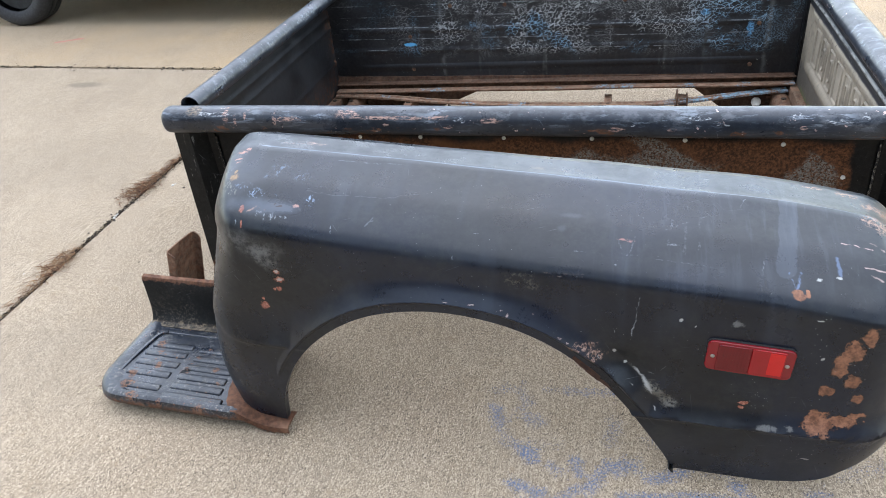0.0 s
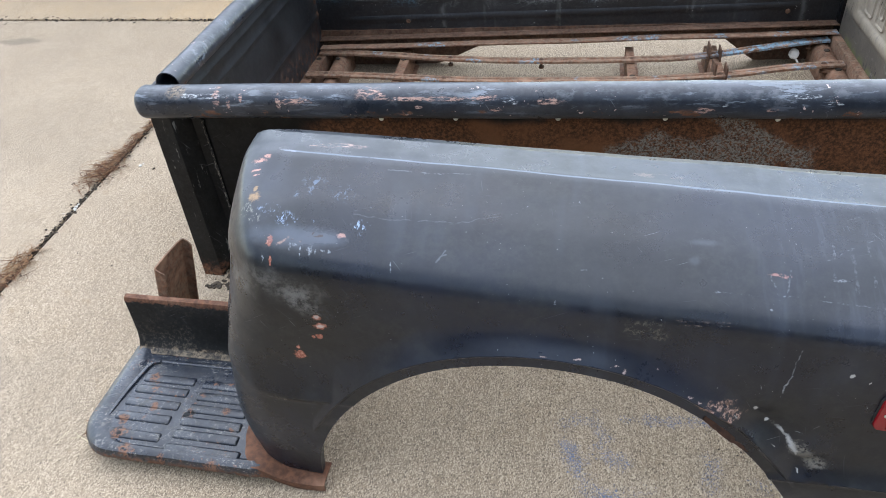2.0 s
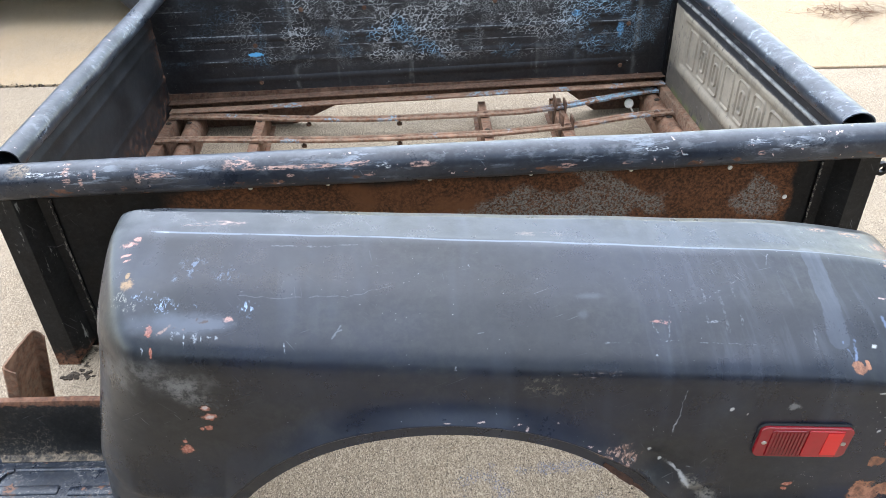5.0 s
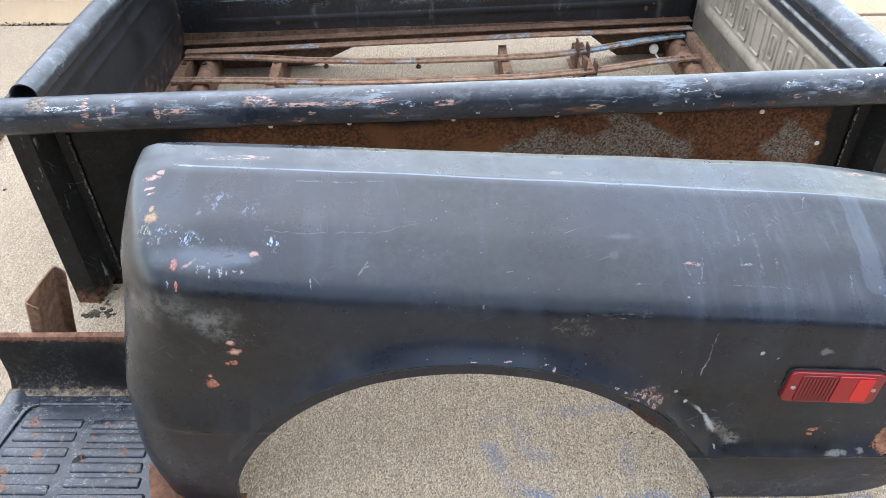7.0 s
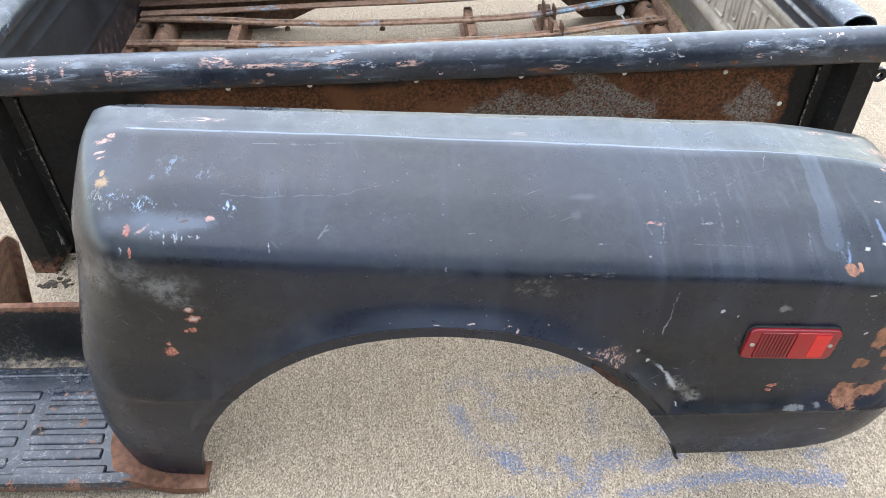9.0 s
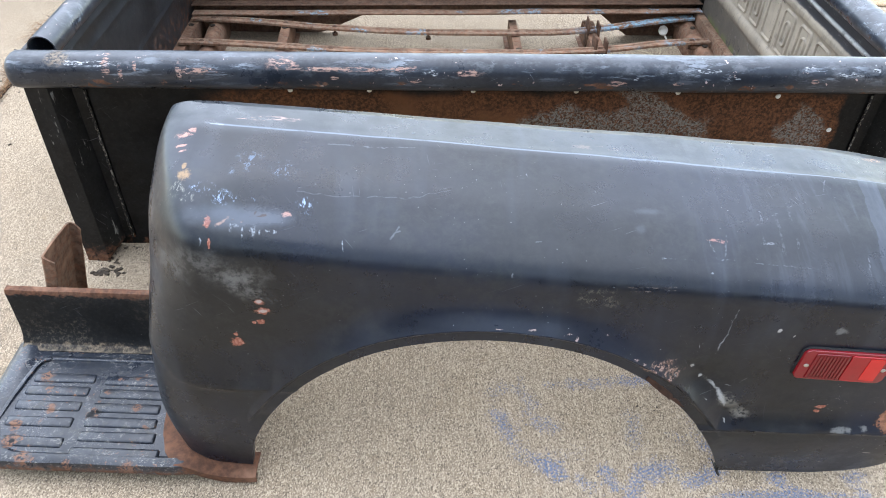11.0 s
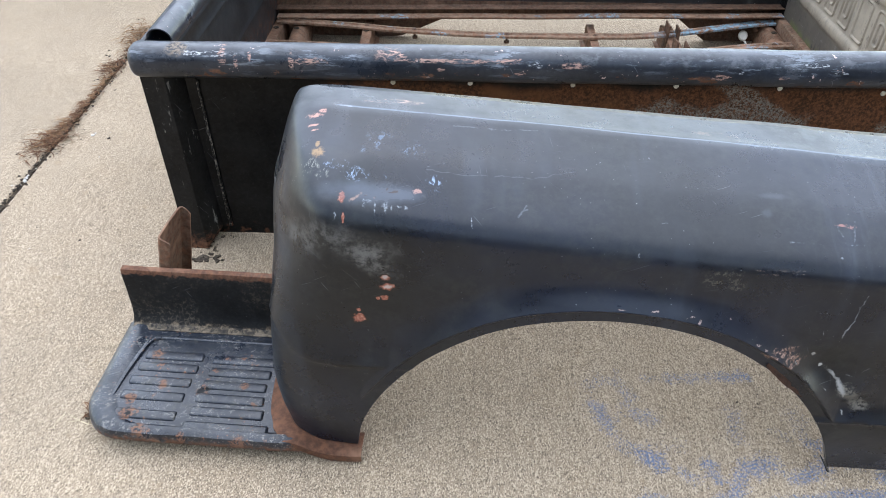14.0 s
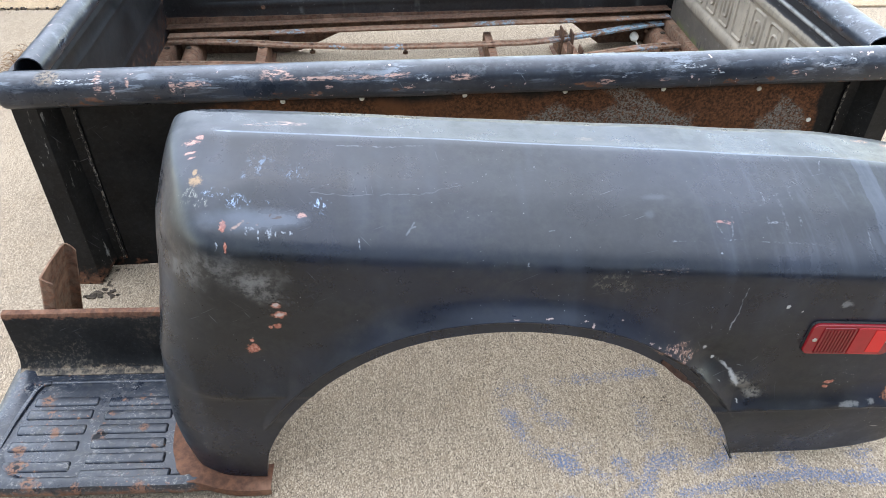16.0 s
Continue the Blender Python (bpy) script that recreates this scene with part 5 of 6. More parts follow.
# ledge along the foot of the far side
part("ledge", settled(box(X0 + 0.005, Y1 - 0.05, 0.148, X1 - 0.005, Y1 - 0.003, 0.153, 0.0015)), RUSTY_DARK, far, "thin rusty ledge along the bed side")
bm = sweep([(-0.004, -0.018), (-0.001, -0.020), (0.001, -0.003), (0.038, -0.001), (0.038, 0.003), (-0.004, 0.003)], [(x, 3.196 + 0.008 * (x + 1.2) / 2, 0.128 + 0.003 * noise.noise(Vector((x * 3, 0, 0)))) for x in np.linspace(X0 + 0.012, X1 - 0.01, 40)])
part("angle_strip", settled(bm), STRIP_BARE, far, "rusty angle strip with remains of pale blue paint")
# dark sheet added behind the ledge, so the gap below it reads as shaded
part("gap_backing", settled(box(X0 + 0.006, Y1 - 0.0015, 0.095, X1 - 0.006, Y1 + 0.0035, 0.152, 0.001)), RUSTY_DARK, far)
part("ledge", box(X0 + 0.005, Y0 + 0.004, 0.148, X1 - 0.005, Y0 + 0.055, 0.153, 0.0015), RUSTY, near)

# front panel with its own tube rail
ys = sorted(set(np.linspace(Y0 + 0.004, Y1 - 0.004, 30)))
zs = sorted({round(0.045 + 0.485 * i / 20, 4) for i in range(21)} | {round(b + d, 4) for b in (0.22, 0.382, 0.434) for d in (-0.01, -0.005, 0.0, 0.005, 0.01)})
rows = [[(X0 + 0.0028 * max([0.0] + [1 - (abs(z - b) / 0.01) ** 2 for b in (0.22, 0.382, 0.434) if abs(z - b) < 0.01]) + 0.003 * noise.noise(Vector((1, y * 3, z * 4))), y, z) for y in ys] for z in zs]
front = part("front_panel", solid(sheet(rows), 0.003), FRONT, bed, "flat black front wall of the bed, rust bleeding at its edges")


def tube_y(x, z, r, y0, y1, open_near=True, squash=0.85):
    rows = []
    for y in np.linspace(y0, y1, 44):
        dx = 0.003 * noise.noise(Vector((y * 5, 2, 0)))
        rows.append([(x + dx + a, y, z + b) for a, b in ring(r, 26, squash)])
    bm = solid(sheet(rows, True), 0.003)
    return bm


part("top_rail", tube_y(-1.156, 0.546, 0.031, 1.94, 3.26, squash=0.95), RAIL, front, "rolled black tube rail with an open end")
part("rail_lip", box(X0 - 0.001, Y0 + 0.012, 0.50, X0 + 0.012, Y1 - 0.01, 0.535, 0.003), FRONT, front)

# tailgate
ys = sorted({round(v, 4) for v in np.linspace(1.985, 3.205, 60)} | {2.04, 2.05, 2.06, 2.09, 2.10, 3.06, 3.07, 3.075, 3.10, 3.11, 3.12})
zs = sorted({round(v, 4) for v in np.linspace(0.115, 0.535, 22)} | {0.21, 0.216, 0.222, 0.246, 0.252, 0.258, 0.41, 0.416, 0.422, 0.436, 0.442, 0.448, 0.466, 0.47, 0.474, 0.478, 0.482})


def smooth(v, lo, hi):
    t = min(1.0, max(0.0, (v - lo) / (hi - lo)))
    return t * t * (3 - 2 * t)


def gate_depth(y, z):
    raised = smooth(z, 0.210, 0.222) * (1 - smooth(z, 0.436, 0.448)) * smooth(y, 2.04, 2.06) * (1 - smooth(y, 3.10, 3.12))
    sunk = smooth(z, 0.246, 0.258) * (1 - smooth(z, 0.410, 0.422)) * smooth(y, 2.09, 2.10) * (1 - smooth(y, 3.06, 3.075))
    bead = max(0.0, 1 - (abs(z - 0.474) / 0.008) ** 2)
    return -0.006 * raised + 0.009 * sunk - 0.006 * bead


rows = [[(X1 + gate_depth(y, z) + 0.002 * noise.noise(Vector((0, y * 4, z * 5))), y, z) for y in ys] for z in zs]
tailgate = part("tailgate", solid(sheet(rows), -0.004), TAILGATE, bed, "shut tailgate, dusty beige inside with pressed shapes, black top band")
part("gate_rail", tube_y(X1 + 0.014, 0.536, 0.042, 1.945, 3.215, squash=0.75), RAIL, tailgate, "rolled black top edge, scuffed grey")
part("gate_skin", box(X1 + 0.03, 1.98, 0.11, X1 + 0.036, 3.21, 0.53, 0.002), POST, tailgate)
for k in range(8):
    # pressed outlines in place of the maker's lettering
    y = 2.985 - 0.116 * k
    for w, h in ((0.076, 0.13),) if k % 3 == 0 else ((0.076, 0.13), (0.03, 0.072)):
        loop = [(X1 + 0.0035, y + a, 0.335 + b) for a, b in rounded(w, h, 0.012, 4)]
        rows = []
        for i, p in enumerate(loop):
            d = (Vector(loop[(i + 1) % len(loop)]) - Vector(loop[i - 1])).normalized()
            side = Vector((0, d.z, -d.y))
            rows.append([tuple(Vector(p) + side * a + Vector((b, 0, 0))) for a, b in ((-0.007, 0.004), (-0.004, -0.003), (0.0, -0.0055), (0.004, -0.003), (0.007, 0.004))])
        part("pressed_bar", sheet(rows + rows[:1]), TAILGATE, tailgate)
part("hinge_eye", lathe([(0.008, -0.006), (0.017, -0.006), (0.017, 0.006), (0.008, 0.006), (0.008, -0.006)], 20, pose(0.875, 1.90, 0.442, 90)), POST, bed, "black hinge eye")
part("gate_post", box(0.79, 3.205, 0.115, 0.83, 3.24, 0.50, 0.004), POST, bed)
part("gate_post", box(0.79, 1.925, 0.115, 0.83, 1.975, 0.50, 0.004), POST, bed)


# cross sills and loose floor strips
def sill(x0, x1, h, w, round_top=False, lean=0.0):
    """A hat channel across the bed, lying on the ground."""
    if round_top:
        prof = [(-w / 2, 0.0)] + [(-w / 2 * math.cos(a), h * 0.55 + h * 0.45 * math.sin(a)) for a in np.linspace(0, math.pi, 10)] + [(w / 2, 0.0)]
    else:
        prof = [(-w / 2 - 0.016, 0.0), (-w / 2 - 0.016, 0.003), (-w / 2, 0.004), (-w / 2 + 0.003, h), (w / 2 - 0.003, h), (w / 2, 0.004), (w / 2 + 0.016, 0.003), (w / 2 + 0.016, 0.0)]
    path = [(x1 + (x0 - x1) * s, Y1 - 0.03 - (Y1 - Y0 - 0.06) * s, 0.001) for s in np.linspace(0, 1, 16)]
    bm = sheet([[(px + a, py, pz + b) for a, b in prof] for px, py, pz in path])
    return wobble(solid(bm, 0.004), 0.0015, 12, x0)


def strip_z(x):
    return 0.075 + 0.012 * smooth(-x, 0.5, 1.2) + 0.02 * smooth(x, 0.3, 0.8)


for x0, x1, w, rt in ((-1.195, -1.195, 0.045, False), (-1.06, -1.115, 0.07, True), (-0.82, -0.84, 0.042, False), (0.03, 0.048, 0.036, False), (0.34, 0.352, 0.05, False), (0.735, 0.745, 0.07, True)):
    s = part("cross_sill", sill(x0, x1, strip_z(x0) - 0.006, w, rt), RUSTY, bed, "rusty steel cross sill on the ground")
    for y in (3.14, 2.98, 2.2):
        hole = disc(x1 - 0.002, y - 0.03, strip_z(x0) - 0.004, 0.011, 0.003, "z")
        part("bolt_hole", hole, TWIG, s)
# bracket plates on the fourth sill
for dy in (3.10, 2.95):
    bm = wobble(box(0.325, dy - 0.03, 0.02, 0.331, dy + 0.03, 0.125, 0.001), 0.004, 20, dy)
    merge(bm, box(0.365, dy - 0.035, 0.01, 0.371, dy + 0.02, 0.115, 0.001))
    part("sill_bracket", bm, RUSTY_DARK, bed)
STRIP_PROFILE = [(-0.020, 0.0), (-0.020, 0.008), (-0.017, 0.010), (-0.007, 0.010), (-0.004, 0.006), (0.004, 0.006), (0.007, 0.010), (0.017, 0.010), (0.020, 0.008), (0.020, 0.0)]


def strip(curve, seed):
    xs = np.linspace(-1.2, 0.765, 60)
    path = [(x, curve(x) + 0.0015 * noise.noise(Vector((x * 8, seed, 0))), strip_z(x) + 0.002 * noise.noise(Vector((x * 6, seed, 4)))) for x in xs]
    return sweep(STRIP_PROFILE, path)


def curve_a(x):
    return 3.075 + 0.080 * smooth(-x, 0.25, 1.25) + 0.115 * smooth(x, 0.05, 0.85)


def curve_b(x):
    return 2.905 + 0.045 * smooth(-x, 0.25, 1.25) + 0.072 * smooth(x, 0.0, 0.75)


for c, seed in ((curve_a, 1.0), (curve_b, 2.0)):
    s = part("floor_strip", strip(c, seed), STRIP if seed < 1.5 else STRIP_BARE, bed, "bent rusty floor strip with pale blue paint remains")
    for x in (-1.12, -0.84, -0.65, -0.29, 0.05, 0.35, 0.70):
        part("carriage_bolt", lathe([(0.0, 0.013), (0.007, 0.012), (0.010, 0.009), (0.010, 0.007), (0.004, 0.006), (0.004, -0.016), (0.010, -0.016), (0.010, -0.025), (0.0, -0.025)], 10, pose(x, c(x), strip_z(x))), RUSTY_DARK, s)
part("end_plate", wobble(box(0.70, 2.96, 0.07, 0.775, 3.02, 0.085, 0.004), 0.004, 14, 2), RUSTY, bed)
part("rear_sill", box(0.772, Y0 + 0.02, 0.002, 0.804, Y1 - 0.01, 0.119, 0.004), rusty_steel("rear_sill_steel", 1.1, 0.8), bed, "rusty rear sill with moss and dust")
# pale disc on a stem, standing in for a hole with light showing through
cap = lathe([(0.0, 0.008), (0.016, 0.007), (0.02, 0.002), (0.02, 0.0), (0.0, 0.0)], 20, pose(0.65, 3.17, 0.052, 62, 0, 10))
merge(cap, sweep(ring(0.004, 8), [(0.65, 3.168, 0.046), (0.667, 3.16, 0.022), (0.675, 3.15, 0.0)]))
tagged(part("pale_disc", cap, PALE), "pale round disc on a short stem inside the bed, in place of a hole showing light", "cap")


# ---- rear fender ----
def fender_plan():
    """Plan of the outer skin, from the front's inner edge round to the tail's: points and outward ways."""
    pts, tag = [], []
    for t in np.linspace(0, 1, 9):
        pts.append((-0.752 - 0.008 * (1 - t), 1.515 - 0.19 * t))
        tag.append(0)
    for a in np.linspace(0, math.pi / 2, 15)[1:]:
        pts.append((-0.656 - 0.096 * math.cos(a), 1.325 - 0.103 * math.sin(a)))
        tag.append(1)
    side = lambda x: 1.222 - 0.049 * (x + 0.656) - 0.004 * math.sin(math.pi * (x + 0.656) / 1.15)  # noqa: E731
    arch = [arch_x(i / 200) for i in range(201)]
    for x in list(np.linspace(-0.652, -0.648, 2)) + arch + list(np.linspace(0.262, 0.54, 28)):
        pts.append((x, side(x)))
        tag.append(2)
    y_end = side(0.54)
    for a in np.linspace(0, math.pi / 2, 15)[1:]:
        pts.append((0.54 + 0.15 * math.sin(a), y_end + 0.15 * (1 - math.cos(a))))
        tag.append(3)
    for t in np.linspace(0, 1, 9)[1:]:
        pts.append((0.69 + 0.01 * t, y_end + 0.15 + (1.515 - y_end - 0.15) * t))
        tag.append(4)
    return pts, tag


ARCH = ((-0.646, 0.035), (-0.632, 0.11), (-0.603, 0.185), (-0.556, 0.262), (-0.49, 0.332), (-0.41, 0.387), (-0.32, 0.421), (-0.22, 0.4345), (-0.12, 0.4255), (-0.03, 0.397), (0.045, 0.353), (0.11, 0.295), (0.165, 0.225), (0.21, 0.145), (0.252, 0.05))


def arch_point(s):
    """A smooth curve through the arch's control points."""
    n = len(ARCH) - 1
    k = min(int(s * n), n - 1)
    t = s * n - k
    p = [Vector(ARCH[min(max(k + d, 0), n)]) for d in (-1, 0, 1, 2)]
    return 0.5 * (2 * p[1] + (p[2] - p[0]) * t + (2 * p[0] - 5 * p[1] + 4 * p[2] - p[3]) * t * t + (3 * p[1] - p[0] - 3 * p[2] + p[3]) * t ** 3)


def arch_x(s):
    return arch_point(s).x


def crest_z(x):
    return 0.614 - 0.079 * x - 0.35 * max(0.0, x - 0.35) ** 2 - 4.0 * max(0.0, -0.66 - x) ** 2


def tight(x):
    """The shoulder turns tighter towards the tail."""
    return 0.018 * smooth(x, -0.45, 0.35)


def flare(d, reach=0.062):
    """How far the skin stands out at a distance above its body line: a crisp edge, swept back above it."""
    if d < 0:
        return 0.021 - 0.006 * smooth(-d, 0.0, 0.008)
    return 0.021 * max(0.0, 1 - d / reach) ** 1.7


def fender_skin():
    pts, tag = fender_plan()
    pts = [Vector(p) for p in pts]
    n = len(pts)
    ways = []
    for i in range(n):
        d = (pts[min(i + 1, n - 1)] - pts[max(i - 1, 0)]).normalized()
        ways.append(Vector((d.y, -d.x)))
        if tag[i] == 2:
            ways[-1] = Vector((-0.049, -1)).normalized()
    arch = np.array([arch_point(i / 200) for i in range(201)])
    outline = None

    def inset(x, y):
        a, b = outline[:-1], outline[1:]
        ab = b - a
        t = np.clip(((np.array((x, y)) - a) * ab).sum(1) / (ab * ab).sum(1), 0, 1)
        return float(np.hypot(*(a + ab * t[:, None] - (x, y)).T).min())

    front = [1.0 if g == 0 else 0.0 for g in tag]
    ones = [i for i, g in enumerate(tag) if g == 1]
    for k, i in enumerate(ones):
        front[i] = max(0.0, math.cos(math.pi / 2 * (k + 1) / len(ones))) ** 0.6
    lean_z, lean_x = (0.0, 0.05, 0.12, 0.2, 0.3, 0.42, 0.5, 0.552), (-0.032, -0.038, -0.041, -0.038, -0.032, -0.025, -0.006, 0.008)
    threes = [i for i, g in enumerate(tag) if g == 3]
    rear = [1.0 if g == 4 else 0.0 for g in tag]
    for k, i in enumerate(threes):
        rear[i] = math.sin(math.pi / 2 * (k + 1) / len(threes))
    i_side = [i for i, g in enumerate(tag) if g == 2]
    first_arch, last_arch = i_side[2], i_side[202]
    n1, n2 = 90, 34
    cols = []
    top_x0, top_x1 = -0.715, 0.64
    for i, (p, w) in enumerate(zip(pts, ways)):
        x, y = p
        if i < first_arch:
            zb = 0.035 + 0.01 * front[i]
        elif i <= last_arch:
            zb = float(arch[int(round(200 * (i - first_arch) / (last_arch - first_arch)))][1])
        else:
            u = (i - last_arch) / (n - 1 - last_arch)
            zb = float(np.interp(x, (0.25, 0.43, 0.49, 0.525, 0.56, 0.62, 0.7), (0.052, 0.052, 0.066, 0.084, 0.125, 0.17, 0.19)))
        zs = crest_z(x) - 0.108 + tight(x)
        col = []
        line_z = 0.272 + 0.05 * smooth(-x, 0.66, 0.75) if x < -0.2 else 0.228
        for k in range(n1):
            s = (k / (n1 - 1)) ** (1 + 0.25 * smooth(min(i - first_arch, last_arch - i), 0, 50))
            z = zb + (zs - zb) * s
            da = float(np.hypot(arch[:, 0] - x, arch[:, 1] - z).min()) if tag[i] in (1, 2) else 9.0
            f = max(flare(z - line_z, 0.045) if x > 0 else 0.85 * flare(z - line_z - 0.02, 0.08) * (1 - 0.65 * front[i]), flare(da - 0.026, 0.050 - 0.018 * smooth(x, 0.0, 0.2)) * smooth(z, 0.12, 0.25))
            # bulge of the side and the crumpled edge of the arch
            f += 0.006 * math.sin(math.pi * min(1.0, z / 0.55))
            f -= 0.010 * math.exp(-((x - 0.135) / 0.05) ** 2 - ((z - 0.345) / 0.03) ** 2)
            f += 0.007 * math.exp(-((x - 0.205) / 0.035) ** 2 - ((z - 0.29) / 0.02) ** 2)
            f += 0.0018 * noise.noise(Vector((x * 6, y * 6, z * 7)))
            f *= 1 - smooth(z, zs - 0.07, zs)
            f -= (0.030 if x > 0.1 else 0.012) * smooth(0.215 - z, 0.0, 0.2)
            dx, dy = front[i] * float(np.interp(z, lean_z, lean_x)), 0.0
            if tag[i] < 2:
                # higher up the front is one long curve in plan
                dx += (-0.625 - 0.168 * math.sqrt(max(0.0, 1 - ((1.515 - y) / 0.2935) ** 2)) - x) * smooth(z, 0.36, 0.53) * (1.0 if tag[i] == 0 else front[i])
            dx -= rear[i] * float(np.interp(z, (0.0, 0.2, 0.35, 0.5), (0.05, 0.036, 0.018, 0.0)))
            if tag[i] == 1:
                a, low = math.pi / 2 * (ones.index(i) + 1) / len(ones), 1 - smooth(z, 0.18, 0.48)
                dx -= low * 0.096 * (max(0.0, math.cos(a)) ** 0.52 - math.cos(a))
                dy = -low * 0.103 * (math.sin(a) ** 0.45 - math.sin(a))
            col.append(Vector((x + w.x * f + dx, y + w.y * f + dy, z)))
        cols.append(col)
    outline = np.array([c[-1].xy for c in cols])
    for i, (p, col) in enumerate(zip(pts, cols)):
        x = p.x
        if tag[i] == 0:
            tx = top_x0 + 0.03 * (i / 8)
        elif tag[i] == 4:
            tx = top_x1 - 0.03 * ((n - 1 - i) / 8)
        else:
            k = (i - 8) / (n - 17)
            tx = min(top_x1 - 0.03, max(top_x0 + 0.03, 0.35 * x + 0.65 * (top_x0 + 0.03 + (top_x1 - top_x0 - 0.06) * k)))
        base = col[-1].copy()
        for k in range(1, n2 + 1):
            s = (k / n2) ** 1.6
            x2, y2 = base.x + (tx - base.x) * s, base.y + (1.515 - base.y) * s
            d = inset(x2, y2)
            fore = smooth(-x2, 0.58, 0.70)
            dome = (0.064 - tight(x2)) * (1 - max(0.0, 1 - d / (0.095 - 0.030 * fore)) ** 2.4) ** 0.45
            rise = 0.222 * min(max(0.0, y2 - 1.19 + 0.049 * x2), 0.226) * smooth(d, 0.0, 0.115 - 0.06 * fore)
            back = y2 - 1.414 + 0.031 * x2
            flat = -(0.004 * smooth(back, -0.005, 0.005) + 0.085 * max(0.0, back)) * smooth(d, 0.05, 0.12)
            z2 = crest_z(x2) - 0.108 + tight(x2) + dome + rise + flat + 0.0022 * noise.noise(Vector((x2 * 5, y2 * 5, 3)))
            col.append(Vector((x2, y2, max(z2, base.z + 0.0005 * k) if k < 3 else z2)))
    # a lip turned in round the arch and along the foot
    for i, col in enumerate(cols):
        w = ways[i]
        b = col[0]
        col.insert(0, Vector((b.x - w.x * 0.018, b.y - w.y * 0.018, b.z + 0.002)))
    bm = sheet(cols)
    bmesh.ops.remove_doubles(bm, verts=bm.verts, dist=1e-5)
    return bm


fender = root("rear_fender", -0.1, 1.3, 0.015, "black pickup rear fender, scratched and chipped, taken off and stood upright", "fender")
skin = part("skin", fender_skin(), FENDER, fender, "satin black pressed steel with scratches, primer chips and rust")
for poly in skin.data.polygons:
    poly.material_index = sum(poly.center.x > limit for limit in BOUNDS)
mod = skin.modifiers.new("sheet_metal", "SOLIDIFY")
mod.thickness, mod.offset = 0.0025, -1.0


# torn lip curling out of the arch
rows = []
for i in range(17):
    t = i / 16
    px, pz = 0.046 + 0.078 * t, 0.361 - 0.072 * t
    wide = 0.002 + 0.0055 * math.sin(math.pi * t) * (0.6 + 0.6 * abs(noise.noise(Vector((t * 9, 2, 1)))))
    jag = 0.003 * noise.noise(Vector((t * 14, 5, 0)))
    rows.append([(px + 0.004, 1.176, pz + 0.006), (px, 1.163 + jag, pz + 0.001), (px - 0.55 * wide, 1.162 - 0.35 * wide + jag, pz - 0.7 * wide), (px - 0.7 * wide, 1.172, pz - 1.0 * wide + jag)])
part("torn_lip", solid(sheet(rows), 0.0015), rusty_steel("torn_rust", 0.35), fender, "torn rusty edge of the wheel arch")
# curled end of the arch flange at its rear foot
rows = [[(0.254 - 0.010 * t, y, 0.049 + 0.003 * t + 0.010 * t * t) for y in (1.176, 1.190, 1.204)] for t in (0.0, 0.25, 0.5, 0.75, 1.0)]
part("flange_end", solid(sheet(rows), 0.002), POST, fender, "bent black end of the wheel arch flange")
# side marker lamp: built flat, then turned to stand on the skin
LAMP = pose(0.3585, 1.168, 0.389, 90, 0, -2.8) @ pose(0, 0, 0, 0, 0, -3.2) @ Matrix.Diagonal((0.96, 0.9, 0.6, 1))
lamp = part("marker_lamp", plate(rounded(0.158, 0.079, 0.014), 0.010, LAMP, 0.003), plain("lamp_gasket", (0.008, 0.007, 0.007), 0.75), fender, "red side marker lamp with ribbed lens and two screws")
part("lens_rim", plate(rounded(0.154, 0.075, 0.012), 0.014, LAMP @ pose(0, 0, 0.004), 0.003), LENS_RIM, lamp)
part("lens_half", plate(rounded(0.058, 0.066, 0.004), 0.008, LAMP @ pose(-0.0295, 0, 0.014), 0.002), LENS_DARK, lamp, "dark red ribbed lens")
for k in range(9):
    part("lens_rib", plate(rounded(0.0022, 0.060, 0.001, 2), 0.0018, LAMP @ pose(-0.052 + 0.0058 * k, 0, 0.0222)), LENS_DARK, lamp)
part("lens_half", plate(rounded(0.060, 0.066, 0.004), 0.008, LAMP @ pose(0.031, 0, 0.014), 0.002), LENS, lamp, "smooth red lens")
part("reflector", plate(rounded(0.026, 0.056, 0.002), 0.0012, LAMP @ pose(0.045, 0.002, 0.0222)), LENS_BRIGHT, lamp, "bright red reflector")
for dx in (-0.0655, 0.0655):
    part("screw", lathe([(0.0, 0.004), (0.0025, 0.0038), (0.0042, 0.002), (0.0044, 0.0)], 12, LAMP @ pose(dx, 0.0, 0.0175)), STEEL, lamp)

# ---- side step with its upright and bracket ----
step = root("side_step", -0.95, 1.35, 0, "black ribbed steel side step, rusting, lying on concrete under the fender", "step")
SLOPE = -0.05


def step_y(x, y):
    return y + SLOPE * (x + 1.2)


